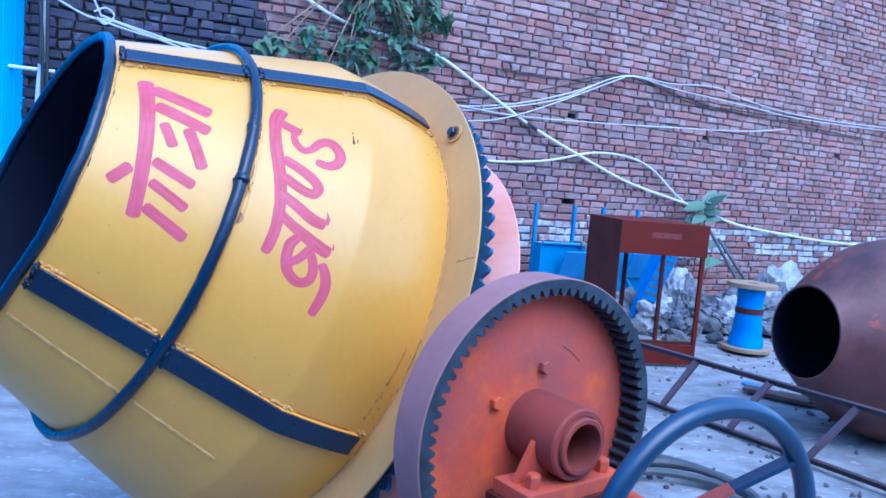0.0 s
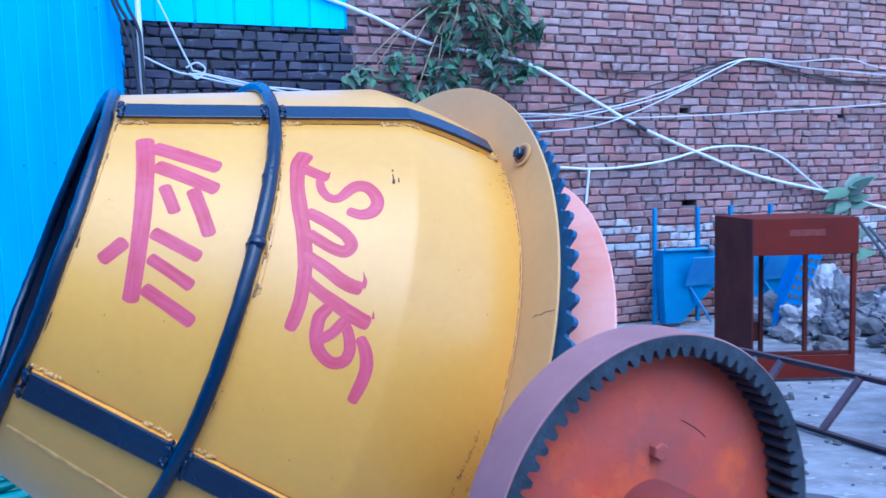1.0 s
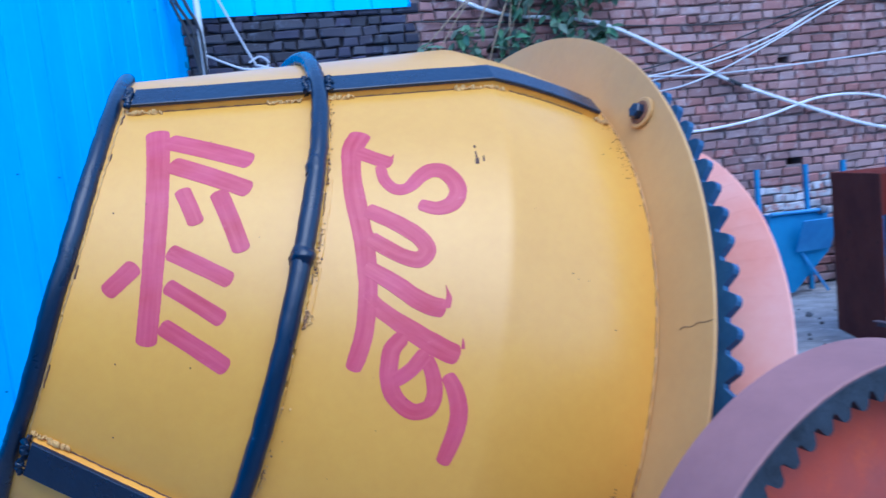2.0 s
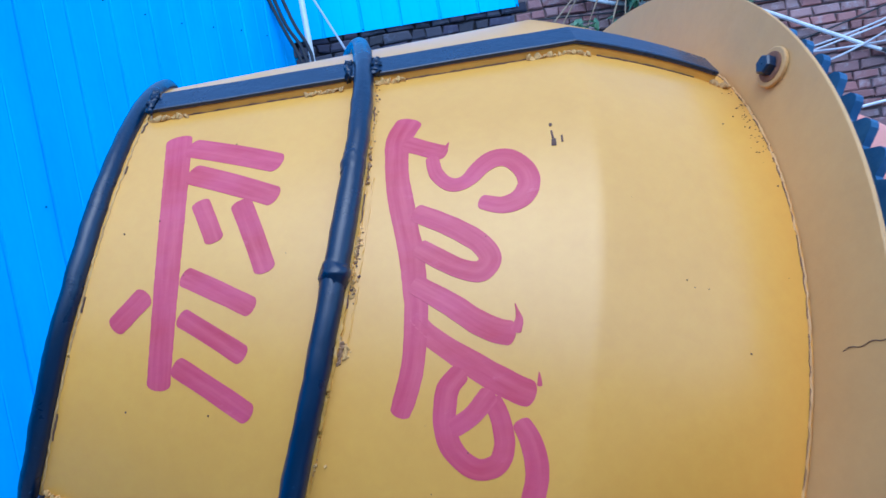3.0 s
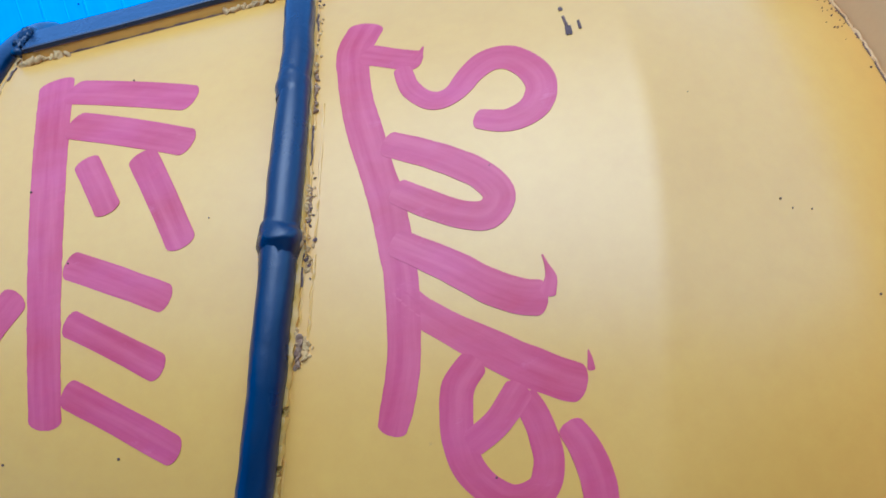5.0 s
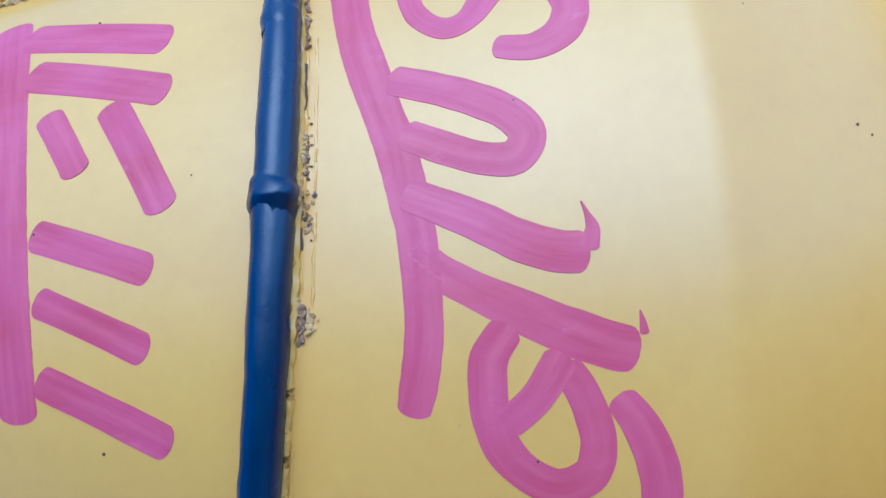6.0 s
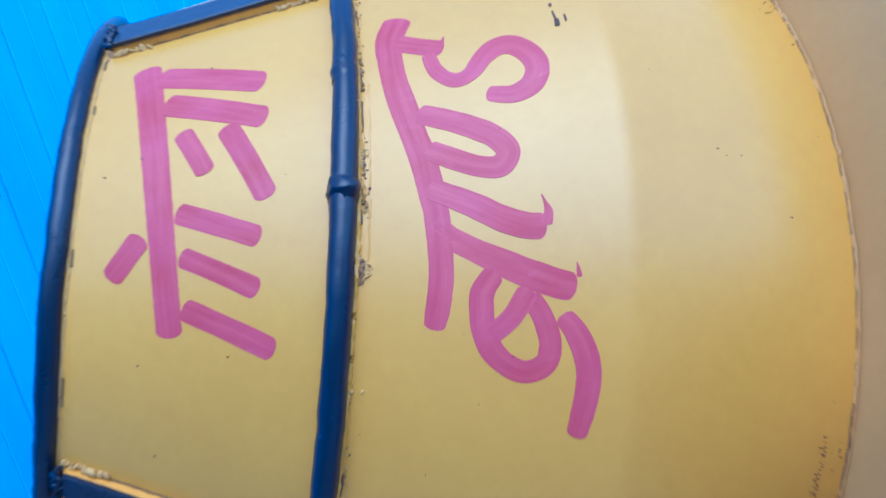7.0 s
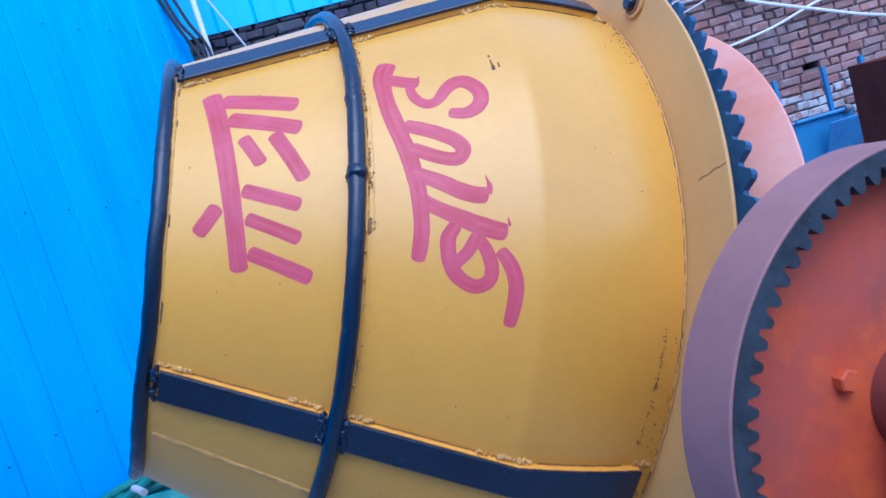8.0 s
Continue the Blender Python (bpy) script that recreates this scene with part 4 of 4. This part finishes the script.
for k, pts in enumerate(([(-3.4, 2.6), (-2.47, 2.54), (-1.85, 2.48), (-0.70, 2.42), (-0.07, 2.45), (0.60, 2.58), (1.66, 2.44), (2.57, 2.37), (5.0, 2.3)],
                         [(-3.2, 1.98), (-1.7, 2.05), (-0.75, 2.22), (0.61, 2.57), (1.2, 2.50), (1.75, 2.40), (3.5, 2.42)])):
    line_thing("black_cable", pts, 0.007, CABLE, "thin black cable strung along the brick wall", "cable", 0.035 + 0.01 * k)

# near the corner of the two walls
drain = line_thing("down_pipe", [(-5.02, 4.5), (-5.02, 2.87), (-5.02, 2.23), (-5.06, 1.49), (-5.06, 0.0)], 0.022, PLASTIC_WHITE, "white plastic pipe standing in the wall corner", "pipe", 0.2, 4)
bm = tube(bmesh.new(), [wall_at(-5.4, 1.86, 0.2), wall_at(-4.95, 1.86, 0.2)], 0.014, 8)
part("branch_pipe", bm, PLASTIC_WHITE, drain, smooth=True)
for pts in ([(-5.42, 3.6), (-5.21, 2.87), (-5.07, 2.41), (-5.03, 1.65), (-5.1, 0.3)], [(-5.3, 3.6), (-5.12, 2.87), (-5.03, 2.63), (-5.01, 2.43), (-5.0, 1.5)], [(-5.34, 3.6), (-5.18, 2.87), (-5.06, 2.55), (-5.05, 1.9)]):
    line_thing("corner_cable", pts, 0.013, CABLE, "black cable hanging in the wall corner", "cable", 0.24)
for pts in ([(-5.2, 3.6), (-4.89, 2.87), (-4.68, 2.38), (-4.61, 2.31), (-4.29, 2.24), (-3.4, 2.05)], [(-5.01, 2.42), (-4.75, 2.30), (-4.57, 2.29), (-4.29, 2.22), (-3.4, 2.0)],
            [(-4.73, 2.30), (-4.33, 2.22), (-3.72, 2.17), (-3.3, 2.02)], [(-4.70, 2.34), (-4.62, 2.38), (-4.56, 2.33), (-4.62, 2.26), (-4.68, 2.30)]):
    line_thing("tied_cable", pts, 0.008, WHITE_CABLE, "pale cable tied in a bundle before the dark wall", "cable", 0.2)


# ---- plants ----
def leaf_mesh(bm, at, way, up, length, width, fold=0.25, seg=4):
    """One pointed leaf with a folded rib."""
    way = way.normalized()
    side = way.cross(up).normalized()
    nrm = side.cross(way)
    mid, lo, hi = [], [], []
    for i in range(seg + 1):
        t = i / seg
        w = width * 0.5 * math.sin(math.pi * (0.06 + 0.90 * t ** 0.8)) * (1.05 - 0.25 * t)
        p = at + way * (length * t) - nrm * (0.22 * length * t * t)
        mid.append(bm.verts.new(p - nrm * fold * w))
        lo.append(bm.verts.new(p - side * w))
        hi.append(bm.verts.new(p + side * w))
    for i in range(seg):
        bm.faces.new((lo[i], mid[i], mid[i + 1], lo[i + 1]))
        bm.faces.new((mid[i], hi[i], hi[i + 1], mid[i + 1]))


def wall_tree():
    rnd = random.Random(11)
    tree = thing("wall_shrub", wall_at(-2.4, 2.9, 0.03), "dark green leafy shrub growing out of the brick wall", "shrub")
    root = wall_at(-2.35, 3.15, 0.0)
    bm = bmesh.new()
    leaves = bmesh.new()
    clumps = [(-2.98, 2.38, .17), (-3.25, 2.32, .10), (-3.42, 2.30, .07), (-2.47, 2.69, .22), (-2.17, 2.60, .20), (-1.92, 2.76, .17), (-1.84, 2.40, .11), (-2.64, 2.42, .17),
              (-2.05, 2.38, .13), (-2.86, 2.15, .12), (-2.68, 2.20, .12), (-2.45, 2.34, .13), (-1.72, 2.80, .12), (-2.25, 2.88, .22), (-2.6, 2.95, .2), (-1.95, 3.02, .2), (-2.3, 3.15, .2)]
    for a, b, r in clumps:
        tip = wall_at(a, b, 0.16)
        mid = (root + tip) / 2 + Vector((rnd.uniform(-.06, .06), -0.12, rnd.uniform(-.05, .1)))
        tube(bm, smooth_line([root, mid, tip], 5), 0.012, 6, r1=0.003)
        for _ in range(int(215 * r)):
            d = Vector((rnd.gauss(0, 1), rnd.gauss(0, 1), rnd.gauss(0, 1))).normalized() * r * rnd.random() ** 0.45
            p = tip + Vector((d.x, d.y * 0.7, d.z))
            way = Vector((rnd.uniform(-1, 1), rnd.uniform(-1, .3), rnd.uniform(-1.1, .25)))
            leaf_mesh(leaves, p, way, Vector((rnd.uniform(-.5, .5), rnd.uniform(-.8, 0), 1)), rnd.uniform(.08, .16), rnd.uniform(.05, .085), seg=3)
    part("branch", bm, WOOD, tree, "thin brown branches", smooth=True)
    tagged(part("crown", leaves, LEAF, tree, "dark green leaves"), kind="stuff")


wall_tree()


def broad_plant():
    rnd = random.Random(5)
    base = wall_at(1.80, 0.0, 0.30)
    plant = thing("broad_leaf_plant", base, "young plant with broad pale green leaves by the wall", "plant")
    bm = tube(bmesh.new(), smooth_line([base, base + Vector((.03, -.02, .5)), base + Vector((0, 0, 1.27))], 5), 0.014, 7, r1=0.008)
    part("stem", bm, LEAF, plant, smooth=True)
    for k in range(14):
        a = k * 2.4
        bm = bmesh.new()
        top = 0.55 + 0.06 * k if k < 4 else 0.94 + 0.025 * k
        way = Vector((math.cos(a), 0.35 * math.sin(a) - 0.2, rnd.uniform(-.35, .6)))
        leaf_mesh(bm, base + Vector((0, 0, top)), way, Vector((-0.1, -0.75, 0.65)), rnd.uniform(.20, .29), rnd.uniform(.13, .17), 0.2, 6)
        part("leaf", bm, BROAD_LEAF, plant, smooth=True)


BROAD_LEAF = mat("broad_leaf", (0.11, 0.21, 0.125), (0.08, 0.16, 0.10), 0.45, scale=9, bump=0.1, rand=0.25)
broad_plant()


# ---- yard things ----
def machine_frame():
    """Open red steel stand: side panel, head box, posts and a skirt board."""
    o = Matrix.Translation((1.33, 5.59, 0)) @ Matrix.Rotation(math.atan2(0.15, 0.99), 4, "Z")
    w, d, h = 0.71, 0.72, 1.10
    st = thing("machine_stand", (1.33, 5.59, 0), "rust-red painted sheet steel machine stand, open in front", "stand")
    # Side panel, back pieces and bottom rail are darker than the front pieces.
    part("side_panel", boxbm(o @ pose(0.006, d / 2, h / 2), (0.012, d, h), 0.002), RUST, st, "darker red-brown side panel")
    part("head_box", boxbm(o @ pose(w / 2 + 0.007, d / 2, h - 0.125), (w - 0.002, d, 0.25), 0.006), RUST_RED, st, "red-brown head box")
    part("scraped_patch", boxbm(o @ pose(w * 0.52, -0.0015, h - 0.10), (0.24, 0.002, 0.045), 0.0005), SCRAPED, st, "lightly scraped patch")
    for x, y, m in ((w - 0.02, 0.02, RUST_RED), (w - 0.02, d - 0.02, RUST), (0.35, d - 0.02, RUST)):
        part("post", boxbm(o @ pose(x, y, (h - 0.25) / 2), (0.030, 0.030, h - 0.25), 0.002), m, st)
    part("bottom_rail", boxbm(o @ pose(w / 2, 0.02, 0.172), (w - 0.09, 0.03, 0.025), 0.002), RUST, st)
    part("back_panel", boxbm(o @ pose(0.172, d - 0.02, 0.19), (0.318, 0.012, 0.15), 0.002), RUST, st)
    part("skirt_board", boxbm(o @ pose(w / 2, 0.0, 0.082), (w - 0.08, 0.012, 0.155), 0.002), RUST_RED, st)


SCRAPED = mat("scraped_paint", (0.18, 0.035, 0.022), (0.14, 0.018, 0.010), 0.6, scale=14, bump=0.1)
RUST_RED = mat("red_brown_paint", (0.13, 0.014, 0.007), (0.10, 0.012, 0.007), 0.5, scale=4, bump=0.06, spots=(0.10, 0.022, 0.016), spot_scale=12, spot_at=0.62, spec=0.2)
machine_frame()


def cable_spool():
    at = Vector((2.75, 6.50, 0))
    sp = thing("cable_spool", at, "cable spool with wooden flanges and a blue wrapped core", "spool")
    m = Matrix.Translation(at) @ Matrix.Rotation(radians(-90), 4, "Y")
    for z0, z1 in ((0.0, 0.035), (0.56, 0.60)):
        bm = lathe(bmesh.new(), m, [(z0, 0.05), (z0, 0.205), (z0 + 0.004, 0.21), (z1 - 0.004, 0.21), (z1, 0.205), (z1, 0.05)], 40, close=True)
        part("flange", bm, WOOD, sp, "weathered wooden flange")
    bm = lathe(bmesh.new(), m, [(0.035, 0.150), (0.10, 0.146), (0.17, 0.122), (0.19, 0.126), (0.30, 0.112), (0.32, 0.116), (0.42, 0.110), (0.53, 0.116), (0.56, 0.116)], 36)
    part("core", bm, SPOOL_BLUE, sp, "bright blue wrapped core", smooth=True)
    for z in (0.33,):
        bm = lathe(bmesh.new(), m, [(z, 0.108), (z, 0.1195), (z + 0.05, 0.1175), (z + 0.05, 0.106)], 36)
        part("tape", bm, RUST, sp, "brown tape band")


cable_spool()


def spare_drum():
    """Unpainted mixer drum lying on its belly."""
    mouth = Vector((2.05, 4.10, 0.615))
    way = Vector((0.966, 0.255, -0.05)).normalized()
    up = Vector((0, 0, 1))
    side = up.cross(way).normalized()
    up = way.cross(side)
    m = Matrix(((way.x, side.x, up.x, mouth.x), (way.y, side.y, up.y, mouth.y), (way.z, side.z, up.z, mouth.z), (0, 0, 0, 1)))
    dr = thing("spare_drum", (2.6, 4.3, 0), "bare rusty-red mixer drum lying on the ground", "drum")
    prof = [(0.0, 0.255), (0.0, 0.265), (0.06, 0.30), (0.16, 0.385), (0.28, 0.47), (0.42, 0.55), (0.55, 0.585), (0.80, 0.585), (0.95, 0.52), (1.05, 0.36), (1.09, 0.002)]
    body = part("body", lathe(bmesh.new(), m, prof, 72), RUSTY_DRUM, dr, smooth=True)
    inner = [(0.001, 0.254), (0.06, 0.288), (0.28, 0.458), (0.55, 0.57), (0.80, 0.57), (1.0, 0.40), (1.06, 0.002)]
    part("inside", lathe(bmesh.new(), m, inner, 48), INSIDE_SHADE, dr, "inside of the spare drum, shade darkened into its colour", smooth=True)


RUSTY_DRUM = mat("rusty_drum", (0.165, 0.060, 0.052), (0.060, 0.019, 0.018), 0.38, scale=4, bump=0.14, bump_scale=40, spots=(0.38, 0.075, 0.04), spot_scale=6, spot_at=0.60, spot_soft=0.10)
spare_drum()


def trestle():
    """Low welded ladder frame of dark angle steel."""
    a, b = Vector((1.10, 4.93, 0)), Vector((2.62, 2.88, 0))
    run = (b - a).normalized()
    lad = thing("angle_iron_trestle", a, "low dark angle-iron trestle with slanted struts", "trestle")
    for z in (0.018, 0.365):
        bm = bmesh.new()
        mid = (a + b) / 2 + Vector((0, 0, z))
        box(bm, Matrix.Translation(mid) @ Matrix.Rotation(math.atan2(run.y, run.x), 4, "Z"), ((b - a).length, 0.036, 0.006), 0.001)
        box(bm, Matrix.Translation(mid + Vector((0, 0, -0.017))) @ Matrix.Rotation(math.atan2(run.y, run.x), 4, "Z") @ pose(0, 0.0155, 0), ((b - a).length, 0.005, 0.03), 0.001)
        part("rail", bm, DARK_STEEL, lad)
    k = 0.30
    while k < (b - a).length:
        p, q = a + run * k + Vector((0, 0, 0.35)), a + run * (k - 0.20) + Vector((0, 0, 0.03))
        d = q - p
        mm = Matrix.Translation((p + q) / 2) @ d.to_track_quat("Z", "Y").to_matrix().to_4x4()
        part("strut", boxbm(mm, (0.032, 0.032, d.length), 0.002), MAUVE_STEEL, lad)
        k += 0.46


DARK_STEEL = mat("dark_steel", (0.045, 0.035, 0.045), (0.08, 0.05, 0.055), 0.6, scale=7, bump=0.15)
MAUVE_STEEL = mat("primed_steel", (0.20, 0.13, 0.15), (0.13, 0.08, 0.09), 0.6, scale=7, bump=0.1)
trestle()


def trolley(s, label):
    """Blue hopper trolley leaning at the wall."""
    at = wall_at(s, 0, 0.27)
    tr = thing("hopper_trolley", at, label, "trolley", "blue trolleys by the wall")
    m = Matrix.Translation(at) @ Matrix.Rotation(radians(28), 4, "Z")
    for x in (-0.24, 0.25):
        part("upright", boxbm(m @ pose(x, 0.02, 0.56), (0.035, 0.035, 1.12), 0.003), BLUE_STEEL, tr)
    bm = bmesh.new()
    top = [(-0.24, -0.12), (0.34, -0.12), (0.34, 0.0), (-0.24, 0.0)]
    low = [(-0.20, -0.10), (-0.02, -0.10), (-0.02, 0.0), (-0.20, 0.0)]
    vt = [bm.verts.new(m @ Vector((x, y, 0.72))) for x, y in top]
    vm = [bm.verts.new(m @ Vector((x, y, 0.36))) for x, y in ((-0.24, -0.12), (0.34, -0.12), (0.34, 0.0), (-0.24, 0.0))]
    vl = [bm.verts.new(m @ Vector((x, y, 0.02))) for x, y in low]
    for p, q in ((vt, vm), (vm, vl)):
        for k in range(4):
            bm.faces.new((p[k], p[(k + 1) % 4], q[(k + 1) % 4], q[k]))
    bm.faces.new(vt)
    bm.faces.new(vl)
    bmesh.ops.recalc_face_normals(bm, faces=bm.faces)
    part("hopper", bm, BLUE_STEEL, tr, "blue sheet steel hopper")
    part("tray", boxbm(m @ pose(0.14, -0.22, 0.52, 24, 0, 0), (0.34, 0.012, 0.30), 0.002), LIGHT_BLUE, tr, "light blue flap")
    part("cross_bar", tube(bmesh.new(), [m @ Vector((-0.24, -0.14, 0.73)), m @ Vector((0.24, -0.14, 0.72))], 0.016, 8), LIGHT_BLUE, tr)
    part("knob", lathe(bmesh.new(), m @ pose(0.24, -0.14, 0.72), [(0, 0.001), (0, 0.035), (0.05, 0.035), (0.05, 0.001)], 16), SACK, tr, "pale round knob")
    part("brace", tube(bmesh.new(), [m @ Vector((0.05, -0.13, 0.36)), m @ Vector((0.24, -0.2, 0.02))], 0.012, 8), LIGHT_BLUE, tr)
    return tr


LIGHT_BLUE = mat("light_blue_paint", (0.08, 0.27, 0.52), (0.06, 0.20, 0.44), 0.45, scale=6, bump=0.05)
one = trolley(-0.30, "blue painted steel hopper trolley against the brick wall")
copy_thing(one, Matrix.Translation(wall_at(0.58, 0, 0.27)))


def leaning_crate():
    m = Matrix.Translation((2.05, 7.15, 0.45)) @ pose(0, 0, 0, 12, 16, 10)
    cr = thing("blue_crate", (2.05, 7.15, 0), "bright blue slatted plastic crate leaning by the rubble", "crate")
    part("panel", boxbm(m, (0.16, 0.20, 0.86), 0.01), SPOOL_BLUE, cr)
    for k in range(3):
        for j in range(9):
            part("slot", boxbm(m @ pose(-0.05 + 0.05 * k, -0.101, -0.34 + 0.085 * j), (0.03, 0.006, 0.05), 0.001), SACK, cr)


leaning_crate()


def crumpled(name, at, size, seed, material, label, category, group):
    """A crumpled sack or sheet heap: a lumpy, creased body that lies flat below."""
    bm = bmesh.new()
    bmesh.ops.create_icosphere(bm, subdivisions=4, radius=1.0)
    for v in bm.verts:
        c = v.co.copy()
        k = 1 + 0.6 * noise.noise(c * 1.5 + Vector((seed, 0, 0))) + 0.5 * abs(noise.noise(c * 3.3 + Vector((0, seed, 0)))) - 0.35 * abs(noise.noise(c * 7.0 + Vector((0, 0, seed))))
        p = Vector((c.x * size[0], c.y * size[1], c.z * size[2])) * k
        p.z = max(p.z + size[2] * 0.55, 0.0)
        v.co = Vector(at) + p
    ob = part(name, bm, material, None)
    return tagged(ob, label, category, group)


rnd = random.Random(21)
SACK_WHITE = mat("pale_plastic", (0.46, 0.47, 0.50), (0.19, 0.195, 0.22), 0.5, scale=6, bump=0.3, bump_scale=50)
for k in range(26):
    x = 2.0 + 2.9 * (k / 25) + rnd.uniform(-.12, .12)
    y = 6.85 + (x - 2.0) * 0.56 + rnd.uniform(-.05, .75)
    z, a, b, c = 0.0, rnd.uniform(.14, .30), rnd.uniform(.12, .22), rnd.uniform(.08, .17) + max(0, (y - 6.85 - (x - 2.0) * 0.56)) * 0.22
    crumpled("sack", (x, y, z), (a, b, c), k * 3.7, SACK_WHITE if k % 3 == 2 else SACK, "crumpled grey-white sack in the rubble heap by the wall", "sack", "sacks in the rubble heap")
for k in range(110):
    x = rnd.uniform(1.9, 5.0)
    y = 6.55 + (x - 1.9) * 0.62 + rnd.uniform(-0.25, 0.9)
    r = rnd.uniform(.03, .11)
    bm = bmesh.new()
    bmesh.ops.create_icosphere(bm, subdivisions=2, radius=1.0)
    for v in bm.verts:
        c = v.co.copy()
        v.co = Vector((x, y, 0)) + Vector((c.x * r * 1.2, c.y * r, max(0, c.z * r * 0.8 + r * 0.5))) * (1 + 0.4 * noise.noise(c * 2 + Vector((k, 0, 0))))
    tagged(part("stone", bm, STONE, None), "grey lump of broken concrete on the ground", "stone", "rubble stones")


bm = bmesh.new()
for k in range(700):
    x, y = rnd.uniform(0.7, 4.2), rnd.uniform(2.4, 7.4)
    r = rnd.uniform(0.004, 0.018) * (2.2 if rnd.random() < 0.08 else 1)
    g = 0.02 * noise.noise((x * 1.3, y * 1.3, 0)) + 0.012 * noise.noise((x * 6, y * 6, 3)) - 0.02
    bmesh.ops.create_icosphere(bm, subdivisions=1, radius=r, matrix=Matrix.Translation((x, y, g + r * 0.3)) @ pose(0, 0, 0, rnd.uniform(0, 90), rnd.uniform(0, 90), 0) @ Matrix.Diagonal((rnd.uniform(.7, 1.6), 1, rnd.uniform(.4, .8), 1)))
tagged(part("pebbles", bm, STONE, None), "scattered grey pebbles and grit on the yard ground", "pebbles", kind="stuff")


def coil(name, at, r, turns, pipe_r, material, label, category, seed, spread=0.03):
    """Loose turns of hose lying on the ground."""
    rr = random.Random(seed)
    pts = []
    for i in range(turns * 28):
        a = 2 * math.pi * i / 28
        k = i / 28
        rad = r * (1 + 0.12 * math.sin(k * 2.3 + seed) + spread * math.sin(3 * a + k))
        pts.append(Vector(at) + Vector((rad * math.cos(a) + 0.05 * math.sin(k * 1.9), rad * math.sin(a) + 0.05 * math.cos(k * 2.7), pipe_r + 0.7 * pipe_r * k)))
    return tagged(part(name, tube(bmesh.new(), pts, pipe_r, 8), material, None, smooth=True), label, category)


coil("hose_coil", (1.10, 3.12, -0.01), 0.34, 4, 0.018, HOSE_GREY, "loose coil of dark grey hose on the ground", "hose", 2)
heap = coil("green_hose", (-2.62, 3.40, 0.0), 0.34, 9, 0.023, HOSE_GREEN, "heap of teal green hose by the blue wall", "hose", 5, 0.12)
bm = tube(bmesh.new(), [Vector((-2.74, 3.20, 0.20)), Vector((-2.64, 3.15, 0.19))], 0.018, 10)
part("coupling", bm, SACK_WHITE, heap, "pale hose coupling", smooth=True)

for x, y, a, l in ((2.36, 4.98, -38, 0.42), (2.55, 4.90, -30, 0.40)):
    ob = part("plank", boxbm(Matrix.Translation((x, y, 0.012)) @ pose(0, 0, 0, 2, 0, a), (l, 0.11, 0.024), 0.002), DARK_WOOD, None)
    tagged(ob, "short weathered plank lying on the yard ground", "plank", "planks on the ground")
ob = part("plastic_scrap", boxbm(Matrix.Translation((2.30, 5.12, 0.012)) @ pose(0, 0, 0, 6, 4, -50), (0.24, 0.06, 0.02), 0.004), LIGHT_BLUE, None)
tagged(ob, "torn light blue plastic scrap on the ground", "scrap")
for a, b, t in (((3.55, 8.05, 0.0), (3.05, 8.55, 0.95), 0.018), ((3.75, 8.2, 0.0), (3.2, 8.65, 0.85), 0.018)):
    bm = tube(bmesh.new(), [Vector(a), Vector(b)], t, 8)
    tagged(part("scrap_pole", bm, HOSE_GREY, None), "grey pole leaning on the rubble by the wall", "pole", "leaning poles")

brick_wall()
